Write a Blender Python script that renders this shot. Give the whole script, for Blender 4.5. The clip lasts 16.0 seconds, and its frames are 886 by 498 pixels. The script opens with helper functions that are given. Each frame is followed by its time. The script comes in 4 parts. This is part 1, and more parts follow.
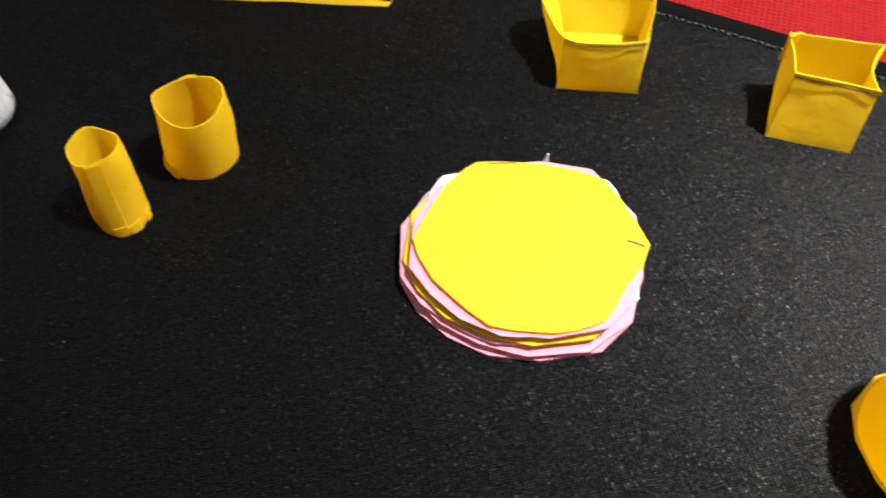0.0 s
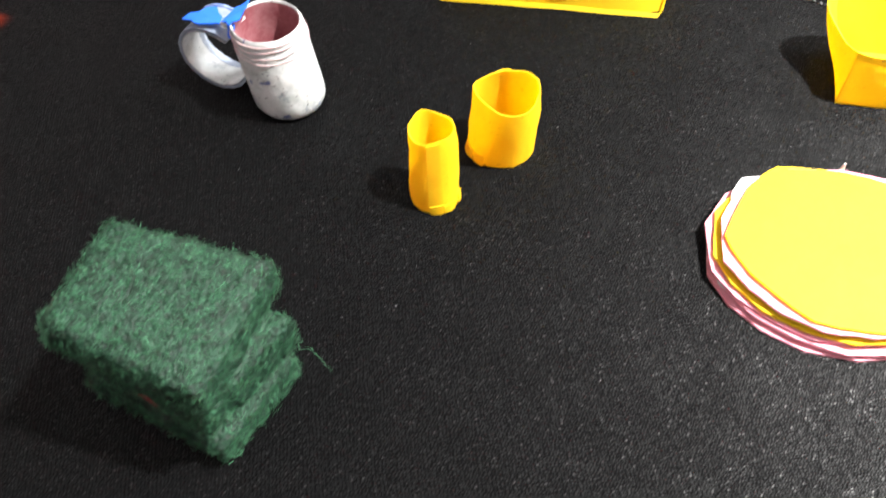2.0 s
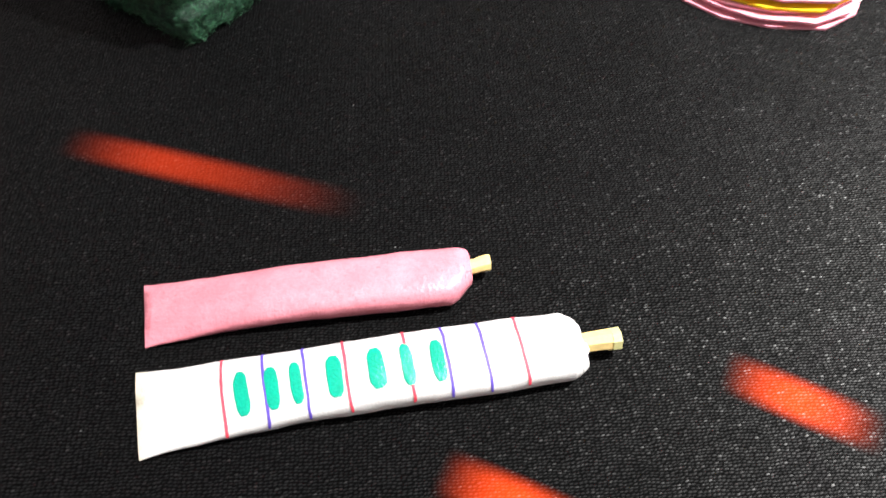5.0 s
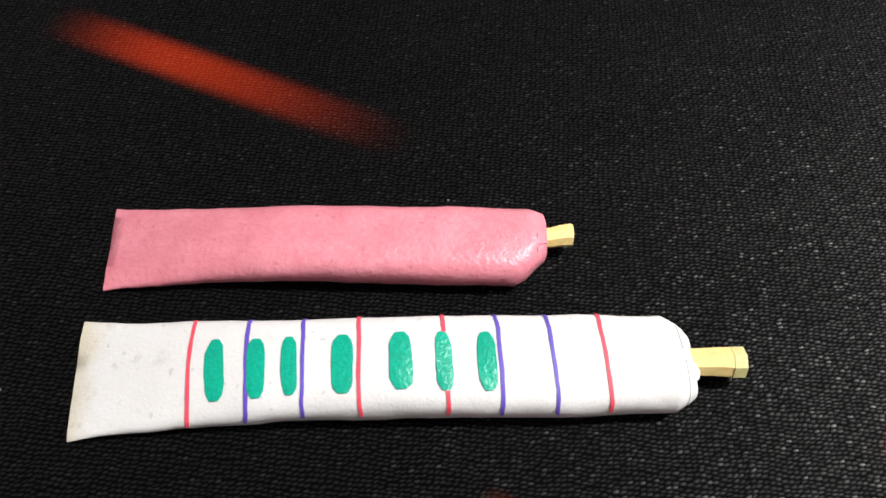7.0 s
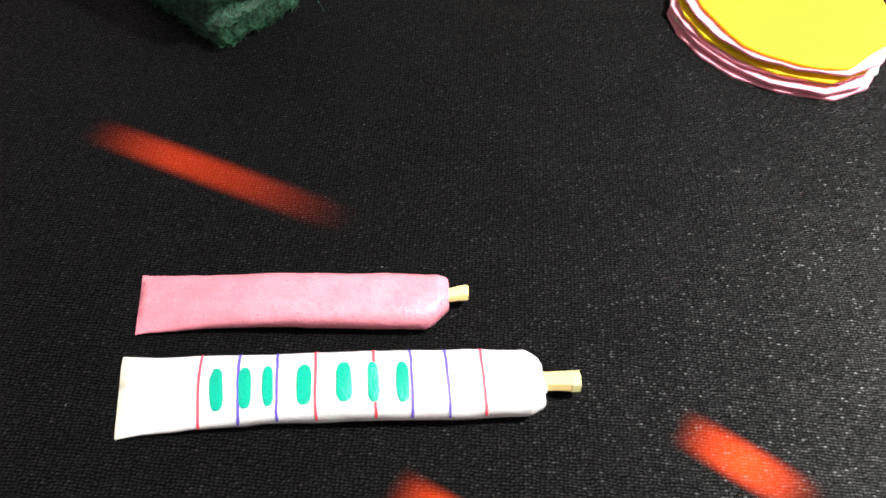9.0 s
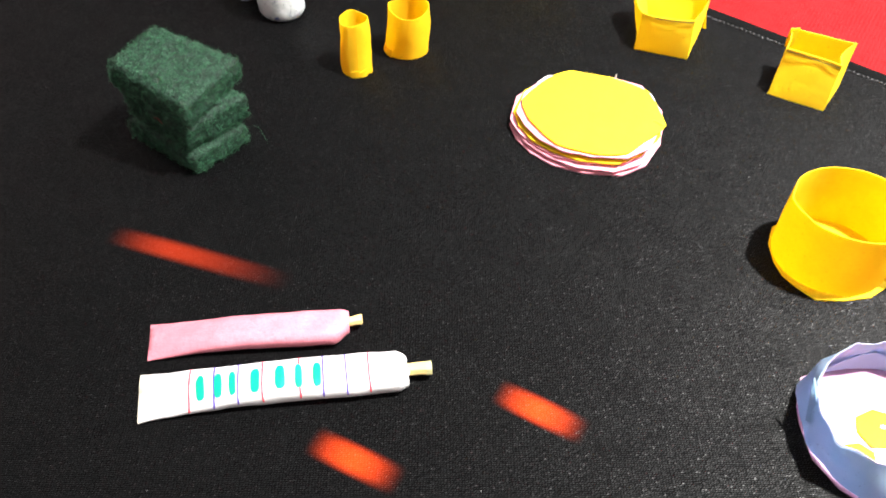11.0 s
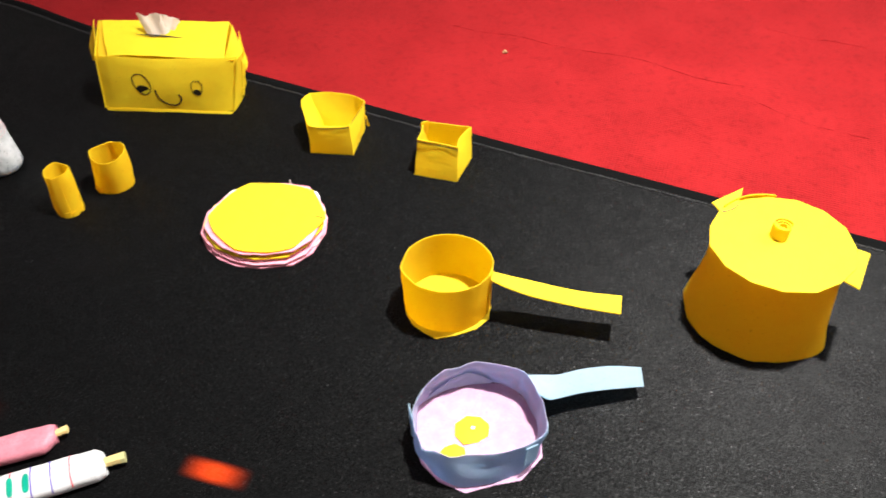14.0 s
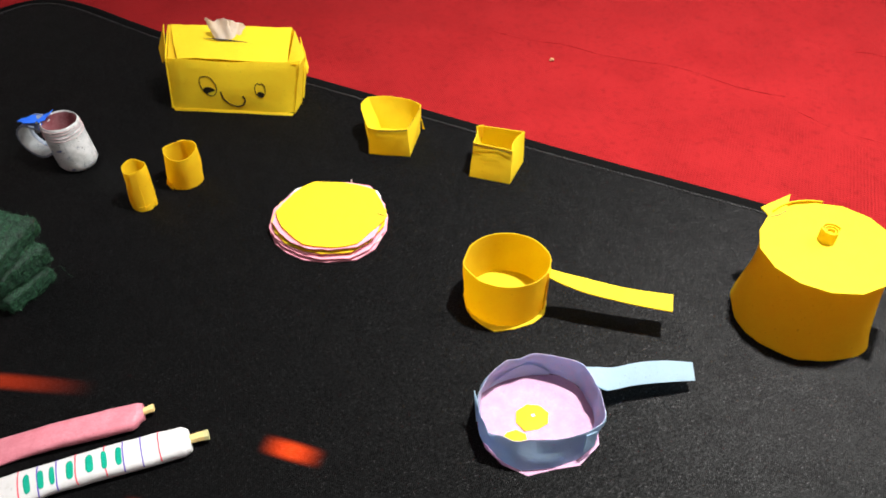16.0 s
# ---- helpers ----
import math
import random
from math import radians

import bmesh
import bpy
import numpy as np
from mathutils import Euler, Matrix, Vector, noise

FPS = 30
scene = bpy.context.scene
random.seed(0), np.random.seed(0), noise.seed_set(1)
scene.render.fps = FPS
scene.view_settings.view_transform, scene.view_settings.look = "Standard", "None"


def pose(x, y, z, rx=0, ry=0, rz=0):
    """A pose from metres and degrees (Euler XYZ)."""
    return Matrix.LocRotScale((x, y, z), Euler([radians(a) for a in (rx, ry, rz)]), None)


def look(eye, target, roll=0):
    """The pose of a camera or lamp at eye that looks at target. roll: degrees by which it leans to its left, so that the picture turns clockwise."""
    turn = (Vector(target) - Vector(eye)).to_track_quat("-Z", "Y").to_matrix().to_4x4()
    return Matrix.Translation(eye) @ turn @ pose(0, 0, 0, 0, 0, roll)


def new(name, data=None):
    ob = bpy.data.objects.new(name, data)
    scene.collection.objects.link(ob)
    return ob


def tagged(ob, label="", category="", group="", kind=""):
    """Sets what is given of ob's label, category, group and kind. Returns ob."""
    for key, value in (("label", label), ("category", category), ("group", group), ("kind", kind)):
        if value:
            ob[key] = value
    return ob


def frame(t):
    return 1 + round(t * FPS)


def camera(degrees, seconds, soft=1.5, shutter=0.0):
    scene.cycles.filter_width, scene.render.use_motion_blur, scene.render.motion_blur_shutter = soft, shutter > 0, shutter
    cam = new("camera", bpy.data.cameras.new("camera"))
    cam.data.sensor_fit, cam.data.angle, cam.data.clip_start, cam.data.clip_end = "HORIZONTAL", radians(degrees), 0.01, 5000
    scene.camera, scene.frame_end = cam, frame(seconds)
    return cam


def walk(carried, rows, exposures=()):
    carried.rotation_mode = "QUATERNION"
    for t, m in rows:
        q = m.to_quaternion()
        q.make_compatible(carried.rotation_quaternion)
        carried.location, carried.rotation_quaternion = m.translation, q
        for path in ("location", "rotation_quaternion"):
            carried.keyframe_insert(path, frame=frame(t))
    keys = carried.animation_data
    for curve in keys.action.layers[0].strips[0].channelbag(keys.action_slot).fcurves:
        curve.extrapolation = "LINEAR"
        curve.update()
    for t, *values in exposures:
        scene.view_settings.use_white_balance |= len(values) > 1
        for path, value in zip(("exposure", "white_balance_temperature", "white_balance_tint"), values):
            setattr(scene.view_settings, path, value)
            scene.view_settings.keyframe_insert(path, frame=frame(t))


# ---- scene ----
cam = camera(59.68, 16.0, soft=1.7, shutter=0.3)
# seconds, eye, yaw, pitch, roll
ROWS = [
    (0, 0.0365, -0.0755, 0.0985, -10.51, -55.49, 2.61),
    (0.2, 0.0312, -0.0736, 0.1007, -8.89, -55.25, 1.95),
    (0.5, 0.0284, -0.0733, 0.1045, -5.46, -53.97, -0.39),
    (0.7, 0.0206, -0.0715, 0.1055, -5.79, -53.44, 0.07),
    (1, 0.0123, -0.0692, 0.1046, -3.50, -53.09, -0.92),
    (1.2, 0.0076, -0.0681, 0.1053, -2.80, -52.93, -1.14),
    (1.5, 0.0043, -0.0722, 0.1035, -0.55, -53.66, -2.07),
    (1.7, 0.0015, -0.0752, 0.1009, -1.16, -53.43, -1.29),
    (2, -0.0005, -0.0808, 0.0990, -1.14, -53.43, -0.83),
    (2.2, -0.0039, -0.0883, 0.0963, -1.34, -52.85, -0.24),
    (2.5, -0.0010, -0.0995, 0.1006, -0.73, -51.52, -0.99),
    (2.7, 0.0026, -0.1075, 0.1035, -1.60, -50.94, -0.66),
    (3, 0.0030, -0.1139, 0.1044, -2.34, -50.49, -0.27),
    (3.2, 0.0042, -0.1181, 0.1038, -2.41, -50.38, -0.26),
    (3.5, 0.0084, -0.1211, 0.1009, -1.99, -50.35, -0.37),
    (3.7, 0.0165, -0.1211, 0.0949, -1.03, -50.75, -1.15),
    (4, 0.0138, -0.1263, 0.0882, -5.13, -51.79, 1.49),
    (4.2, 0.0133, -0.1287, 0.0872, -3.50, -53.00, 0.48),
    (4.5, 0.0115, -0.1311, 0.0838, -3.72, -53.53, 1.58),
    (4.7, 0.0101, -0.1320, 0.0812, -1.86, -54.04, 1.99),
    (5, 0.0114, -0.1312, 0.0778, 0.76, -54.62, 2.71),
    (5.2, 0.0129, -0.1294, 0.0745, 4.24, -55.82, 1.13),
    (7.3, 0.0102, -0.1179, 0.0576, 7.73, -57.55, 4.18),
    (7.5, 0.0104, -0.1176, 0.0588, 6.35, -57.89, 5.62),
    (7.8, 0.0102, -0.1189, 0.0617, 7.15, -57.54, 4.92),
    (8, 0.0117, -0.1214, 0.0652, 7.37, -57.25, 4.65),
    (8.3, 0.0155, -0.1281, 0.0739, 7.06, -56.63, 4.53),
    (8.5, 0.0165, -0.1287, 0.0782, 6.31, -55.68, 4.75),
    (8.8, 0.0159, -0.1281, 0.0796, 5.15, -54.61, 5.89),
    (9, 0.0167, -0.1305, 0.0839, 4.52, -54.85, 6.52),
    (9.2, 0.0224, -0.1345, 0.0879, 6.43, -53.37, 4.62),
    (11.3, 0.0393, -0.1674, 0.1323, 4.67, -47.78, 1.31),
    (11.5, 0.0391, -0.1678, 0.1391, 4.31, -47.14, 1.39),
    (11.8, 0.0421, -0.1697, 0.1449, 4.45, -45.94, 0.87),
    (12, 0.0463, -0.1729, 0.1497, 4.01, -45.66, 0.77),
    (12.3, 0.0501, -0.1792, 0.1588, 2.83, -44.68, 0.71),
    (12.5, 0.0530, -0.1852, 0.1616, 2.23, -44.09, 0.74),
    (12.8, 0.0584, -0.1898, 0.1637, 0.29, -44.02, 0.99),
    (13, 0.0594, -0.1932, 0.1673, -0.35, -43.80, 0.53),
    (13.3, 0.0656, -0.1960, 0.1677, -2.28, -44.12, 0.09),
    (13.5, 0.0723, -0.1946, 0.1648, -3.92, -44.29, -0.14),
    (13.8, 0.0834, -0.1908, 0.1607, -6.43, -44.61, 0.40),
    (14, 0.0899, -0.1895, 0.1611, -8.02, -44.67, 0.54),
    (14.3, 0.0926, -0.1911, 0.1626, -9.00, -44.42, 0.45),
    (14.5, 0.0921, -0.1930, 0.1645, -8.43, -44.18, 0.00),
    (14.8, 0.0910, -0.1955, 0.1661, -7.56, -43.88, -0.30),
    (15, 0.0895, -0.1962, 0.1661, -7.27, -43.88, -0.34),
    (15.3, 0.0835, -0.1954, 0.1655, -6.61, -44.03, -0.23),
    (15.5, 0.0807, -0.1954, 0.1652, -6.34, -44.44, 0.03),
    (15.8, 0.0776, -0.1963, 0.1658, -6.30, -44.54, 0.41),
    (16, 0.0763, -0.1973, 0.1676, -6.38, -44.38, 0.48),
]


def eye_pose(x, y, z, yaw, pitch, roll):
    return pose(x, y, z, 0, 0, yaw) @ pose(0, 0, 0, 90 + pitch) @ pose(0, 0, 0, 0, 0, roll)


EXPOSURES = ((0, 0.28), (0.5, 0.4), (1, 0.55), (1.5, 1.1), (2, 1.65), (2.5, 1.97), (3, 2.1), (3.5, 2.15), (4, 2.0), (4.5, 1.55), (5, 1.05), (7.5, 0.24), (8, 0.32), (8.5, 0.76), (9, 1.0), (11.5, 1.4), (12.5, 1.3), (13, 0.98), (14, 0.48), (14.5, 0.3), (16, 0.3))
walk(cam, [(t, eye_pose(*row)) for t, *row in ROWS], EXPOSURES)

# ---- light and room tone ----
LAMP = (0.220, -0.024, 0.430)
bulb = bpy.data.lights.new("desk_lamp_bulb", "SPOT")
bulb.energy, bulb.shadow_soft_size, bulb.color = 16.5, 0.012, (1.0, 0.972, 0.94)
bulb.spot_size, bulb.spot_blend = radians(98), 1.0
new("desk_lamp_bulb", bulb).matrix_world = look(LAMP, (0.225, -0.080, 0.0))
# unseen fill lamp, added so wall bounce brightens faces away from the bulb
room_fill = bpy.data.lights.new("room_fill", "POINT")
room_fill.energy, room_fill.color, room_fill.shadow_soft_size = 38.0, (0.95, 0.97, 1.0), 0.16
new("room_fill", room_fill).location = (1.25, 0.30, 1.30)
world = bpy.data.worlds.new("world")
world.use_nodes = True
world.node_tree.nodes["Background"].inputs[0].default_value = (0.05, 0.05, 0.05, 1)
scene.world = world


# ---- materials ----
class Nodes:
    """A small builder for one node material."""

    def __init__(self, name):
        self.mat = bpy.data.materials.new(name)
        self.mat.use_nodes = True
        self.tree = self.mat.node_tree
        self.bsdf = self.tree.nodes["Principled BSDF"]
        self.out = self.tree.nodes["Material Output"]
        self.coord = self.tree.nodes.new("ShaderNodeTexCoord").outputs["Object"]

    def node(self, kind, **props):
        n = self.tree.nodes.new("ShaderNode" + kind)
        for key, value in props.items():
            if key == "operation":
                n.operation = value
            elif key == "feature":
                n.feature = value
            elif key == "data_type":
                n.data_type = value
            elif key == "blend_type":
                n.blend_type = value
            elif key == "invert":
                n.invert = value
        return n

    def link(self, a, b):
        self.tree.links.new(a, b)

    def put(self, socket, value):
        if isinstance(value, bpy.types.NodeSocket):
            self.link(value, socket)
        else:
            socket.default_value = value

    def math(self, op, a, b=0.0, c=0.0):
        n = self.node("Math", operation=op)
        for s, v in zip(n.inputs, (a, b, c)):
            self.put(s, v)
        return n.outputs[0]

    def noise(self, scale, detail=3.0, rough=0.55, vec=None):
        n = self.node("TexNoise")
        self.link(vec or self.coord, n.inputs["Vector"])
        n.inputs["Scale"].default_value, n.inputs["Detail"].default_value, n.inputs["Roughness"].default_value = scale, detail, rough
        return n.outputs["Fac"]

    def range(self, v, a, b, lo, hi):
        n = self.node("MapRange")
        for s, x in zip(n.inputs, (v, a, b, lo, hi)):
            self.put(s, x)
        return n.outputs[0]

    def mix(self, fac, a, b, blend="MIX"):
        n = self.node("Mix", data_type="RGBA", blend_type=blend)
        self.put(n.inputs[0], fac)
        for s, v in ((n.inputs[6], a), (n.inputs[7], b)):
            self.put(s, v if isinstance(v, bpy.types.NodeSocket) else (*v, 1))
        return n.outputs[2]

    def bump(self, height, strength, distance, normal=None):
        n = self.node("Bump")
        self.put(n.inputs["Height"], height)
        n.inputs["Strength"].default_value, n.inputs["Distance"].default_value = strength, distance
        if normal:
            self.link(normal, n.inputs["Normal"])
        return n.outputs["Normal"]


def paper(name, colour, deep, rough=0.7, glow=0.12, stain=0.3, crease=0.0007, fuzz=0.00007, grubby=None):
    """Craft paper: fibre grain, faint blotches, soft creases, and a little light through the sheet."""
    m = Nodes(name)
    blotch = m.range(m.noise(260, 4), 0.35, 0.7, 0.0, stain)
    grain = m.range(m.noise(4200, 2), 0.3, 0.7, 0.0, 0.28)
    col = m.mix(blotch, colour, deep)
    col = m.mix(grain, col, deep)
    col = m.mix(m.range(m.noise(1150, 4, 0.65), 0.42, 0.66, 0.0, stain * 0.7), col, deep)
    fleck = m.range(m.noise(1500, 1, 0.3), 0.735, 0.76, 0.0, 0.35)
    col = m.mix(fleck, col, [c * 0.55 for c in deep])
    if grubby:
        # handled end: a yellowed, smudged border along the first millimetres
        sep = m.node("SeparateXYZ")
        m.link(m.coord, sep.inputs[0])
        reach = m.math("ADD", sep.outputs[0], m.math("MULTIPLY", m.noise(420, 4), -0.0022))
        col = m.mix(m.range(reach, -0.0012, 0.0009, 0.75, 0.0), col, grubby)
        smudge = m.math("MULTIPLY", m.range(m.noise(700, 3, 0.6), 0.60, 0.70, 0.0, 0.3), m.range(sep.outputs[0], 0.004, 0.010, 1.0, 0.3))
        col = m.mix(smudge, col, [c * 0.6 for c in grubby])
    m.link(col, m.bsdf.inputs["Base Color"])
    m.bsdf.inputs["Roughness"].default_value = rough
    m.bsdf.inputs["Specular IOR Level"].default_value = 0.42
    wide = m.bump(m.noise(110, 3), 0.5, crease)
    fine = m.bump(m.noise(3600 if fuzz < 0.0001 else 2300, 3), 0.6, fuzz, wide)
    m.link(fine, m.bsdf.inputs["Normal"])
    through_light = m.node("BsdfTranslucent")
    m.link(col, through_light.inputs["Color"])
    both = m.node("MixShader")
    both.inputs[0].default_value = glow
    m.link(m.bsdf.outputs[0], both.inputs[1])
    m.link(through_light.outputs[0], both.inputs[2])
    m.link(both.outputs[0], m.out.inputs["Surface"])
    return m.mat


def plain(name, colour, rough=0.6, grain=1800, depth=0.00005, spread=0.2, shine=0.5):
    m = Nodes(name)
    col = m.mix(m.range(m.noise(grain, 3), 0.3, 0.7, 0.0, spread), colour, [c * 0.5 for c in colour])
    col = m.mix(m.range(m.noise(grain / 9, 2), 0.35, 0.7, 0.0, spread), col, [c * 0.65 for c in colour])
    m.link(col, m.bsdf.inputs["Base Color"])
    m.bsdf.inputs["Roughness"].default_value = rough
    m.bsdf.inputs["Specular IOR Level"].default_value = shine
    m.link(m.bump(m.noise(grain, 3), 0.7, depth), m.bsdf.inputs["Normal"])
    return m.mat


def mat_fabric():
    """Black knitted desk mat: fine thread dots, dust specks, and four soft red printed streaks."""
    m = Nodes("black_mat_fabric")
    sep = m.node("SeparateXYZ")
    m.link(m.coord, sep.inputs[0])
    x, y = sep.outputs[0], sep.outputs[1]
    a = radians(6)
    u = m.math("ADD", m.math("MULTIPLY", x, math.cos(a)), m.math("MULTIPLY", y, math.sin(a)))
    v = m.math("SUBTRACT", m.math("MULTIPLY", y, math.cos(a)), m.math("MULTIPLY", x, math.sin(a)))
    # the knit is pulled a little out of line here and there
    u = m.math("ADD", u, m.math("MULTIPLY", m.math("SUBTRACT", m.noise(240, 2), 0.5), 0.0008))
    v = m.math("ADD", v, m.math("MULTIPLY", m.math("SUBTRACT", m.noise(290, 2), 0.5), 0.0008))
    # knit loops: one bead in each cell, in columns with a slight stagger
    pitch = 0.00050
    vrow = m.math("DIVIDE", v, pitch * 0.72)
    row = m.math("FLOOR", vrow)
    ucell = m.math("ADD", m.math("DIVIDE", u, pitch), m.math("MULTIPLY", m.math("FLOORED_MODULO", row, 2.0), 0.18))
    col_no = m.math("FLOOR", ucell)
    cell_id = m.node("CombineXYZ")
    m.link(col_no, cell_id.inputs[0])
    m.link(row, cell_id.inputs[1])
    chance = m.node("TexWhiteNoise")
    m.link(cell_id.outputs[0], chance.inputs["Vector"])
    luck = m.node("SeparateColor")
    m.link(chance.outputs["Color"], luck.inputs[0])
    pu = m.math("SUBTRACT", m.math("SUBTRACT", ucell, col_no), m.math("ADD", 0.34, m.math("MULTIPLY", luck.outputs[0], 0.32)))
    pv = m.math("SUBTRACT", m.math("SUBTRACT", vrow, row), m.math("ADD", 0.36, m.math("MULTIPLY", luck.outputs[1], 0.28)))
    pv = m.math("ADD", pv, m.math("MULTIPLY", pu, -0.35))
    away = m.math("SQRT", m.math("ADD", m.math("POWER", m.math("MULTIPLY", pu, 0.72), 2.0), m.math("POWER", m.math("MULTIPLY", pv, 1.15), 2.0)))
    weave = m.range(away, 0.10, 0.42, 1.0, 0.0)
    bead = m.range(away, 0.04, 0.46, 1.0, 0.0)
    col = m.mix(weave, (0.0017, 0.0017, 0.0018), (0.0066, 0.0067, 0.0071))
    col = m.mix(m.range(m.noise(90, 4), 0.4, 0.7, 0.0, 0.25), col, (0.0026, 0.0025, 0.0024))
    for cx, cy, ang, half, wide, head, red in STREAKS:
        c, s = math.cos(radians(ang)), math.sin(radians(ang))
        dx, dy = m.math("SUBTRACT", x, cx / 1000), m.math("SUBTRACT", y, cy / 1000)
        p = m.math("ADD", m.math("MULTIPLY", dx, c), m.math("MULTIPLY", dy, s))
        q = m.math("SUBTRACT", m.math("MULTIPLY", dy, c), m.math("MULTIPLY", dx, s))
        p = m.math("DIVIDE", p, half / 1000)
        q = m.math("ABSOLUTE", m.math("DIVIDE", q, wide / 1000))
        start = m.node("MapRange")
        start.interpolation_type = "SMOOTHSTEP"
        for sock, val in zip(start.inputs, (p, -1.0, head, 0.0, 1.0)):
            m.put(sock, val)
        tail = m.node("MapRange")
        tail.interpolation_type = "SMOOTHSTEP"
        for sock, val in zip(tail.inputs, (p, head - 0.1, 1.0, 1.0, 0.0)):
            m.put(sock, val)
        side = m.node("MapRange")
        side.interpolation_type = "SMOOTHSTEP"
        for sock, val in zip(side.inputs, (q, 0.3, 1.06, 1.0, 0.0)):
            m.put(sock, val)
        f = m.math("MULTIPLY", m.math("MULTIPLY", start.outputs[0], m.math("POWER", tail.outputs[0], 1.25)), side.outputs[0])
        f = m.math("MULTIPLY", f, m.range(weave, 0.0, 1.0, 0.75, 1.0))
        col = m.mix(f, col, red)
    vor = m.node("TexVoronoi")
    vor.inputs["Scale"].default_value = 620
    m.link(m.coord, vor.inputs["Vector"])
    rnd = m.node("SeparateColor")
    m.link(vor.outputs["Color"], rnd.inputs[0])
    speck = m.math("MULTIPLY", m.math("LESS_THAN", vor.outputs["Distance"], m.math("MULTIPLY", rnd.outputs[1], 0.09)), m.math("GREATER_THAN", rnd.outputs[0], 0.94))
    col = m.mix(m.math("MULTIPLY", speck, 0.25), col, (0.55, 0.55, 0.56))
    m.link(col, m.bsdf.inputs["Base Color"])
    m.bsdf.inputs["Roughness"].default_value = 0.50
    # lustrous thread: each bead catches the light at its own angle, a few of them brightly
    lustre = m.math("ADD", m.math("MULTIPLY", m.math("POWER", chance.outputs["Value"], 30.0), 1.2), m.range(luck.outputs[2], 0.0, 1.0, 0.22, 0.58))
    cloud = m.range(m.noise(120, 3), 0.3, 0.7, 0.85, 1.15)
    gloss = m.math("MULTIPLY", m.math("ADD", m.math("MULTIPLY", m.math("MULTIPLY", bead, lustre), 0.52), 0.018), cloud)
    m.link(gloss, m.bsdf.inputs["Specular IOR Level"])
    tip = m.node("VectorMath", operation="SUBTRACT")
    m.link(chance.outputs["Color"], tip.inputs[0])
    # the loops all lean one way, so the cloth shines off to one side
    tip.inputs[1].default_value = (2.0, 1.65, 0.5)
    size = m.node("VectorMath", operation="MULTIPLY")
    m.link(tip.outputs[0], size.inputs[0])
    size.inputs[1].default_value = (0.145, 0.145, 0.0)
    rough = m.bump(m.noise(4200, 2, 0.6), 0.25, 0.00002)
    base = m.bump(weave, 0.2, 0.00005, rough)
    total = m.node("VectorMath", operation="ADD")
    m.link(base, total.inputs[0])
    m.link(size.outputs[0], total.inputs[1])
    unit = m.node("VectorMath", operation="NORMALIZE")
    m.link(total.outputs[0], unit.inputs[0])
    m.link(unit.outputs[0], m.bsdf.inputs["Normal"])
    return m.mat


def red_cloth():
    """Plain-weave red cotton with slubs."""
    m = Nodes("red_woven_cotton")
    sep = m.node("SeparateXYZ")
    m.link(m.coord, sep.inputs[0])
    wob = m.math("MULTIPLY", m.noise(60, 4), 0.0022)
    a = radians(-27)
    x, y = m.math("ADD", sep.outputs[0], wob), m.math("ADD", sep.outputs[1], wob)
    u = m.math("ADD", m.math("MULTIPLY", x, math.cos(a)), m.math("MULTIPLY", y, math.sin(a)))
    v = m.math("SUBTRACT", m.math("MULTIPLY", y, math.cos(a)), m.math("MULTIPLY", x, math.sin(a)))
    k = 2 * math.pi / 0.00112
    sway = m.math("ADD", m.math("MULTIPLY", m.noise(180, 2), 3.0), m.math("MULTIPLY", m.noise(900, 2), 1.6))
    warp = m.math("SINE", m.math("ADD", m.math("MULTIPLY", u, k), sway))
    weft = m.math("SINE", m.math("ADD", m.math("MULTIPLY", v, k), sway))
    knot = m.math("ADD", m.math("MULTIPLY", m.math("MULTIPLY", warp, weft), 0.5), 0.5)
    rib = m.math("ADD", m.math("MULTIPLY", weft, 0.5), 0.5)
    weave = m.math("ADD", m.math("MULTIPLY", knot, 0.6), m.math("MULTIPLY", rib, 0.4))
    # the weave shows openly in some places and is felted over in others
    open_weave = m.range(m.noise(45, 4, 0.6), 0.40, 0.62, 0.65, 1.0)
    col = m.mix(m.range(m.noise(30, 3), 0.35, 0.65, 0.0, 1.0), (0.30, 0.0135, 0.0150), (0.285, 0.012, 0.0135))
    gap = m.math("MULTIPLY", m.math("MULTIPLY", m.range(weave, 0.15, 0.6, 1.0, 0.0), open_weave), 0.62)
    col = m.mix(gap, col, (0.09, 0.002, 0.003))
    col = m.mix(m.range(m.noise(420, 5, 0.75), 0.52, 0.70, 0.0, 0.62), col, (0.14, 0.004, 0.005))
    col = m.mix(m.range(m.noise(2600, 2, 0.6), 0.62, 0.76, 0.0, 0.25), col, (0.40, 0.032, 0.030))
    m.link(col, m.bsdf.inputs["Base Color"])
    m.bsdf.inputs["Roughness"].default_value = 0.85
    m.bsdf.inputs["Specular IOR Level"].default_value = 0.06
    soft = m.bump(m.noise(1500, 2), 0.5, 0.00012)
    m.link(m.bump(m.math("MULTIPLY", weave, open_weave), 0.9, 0.0005, soft), m.bsdf.inputs["Normal"])
    return m.mat


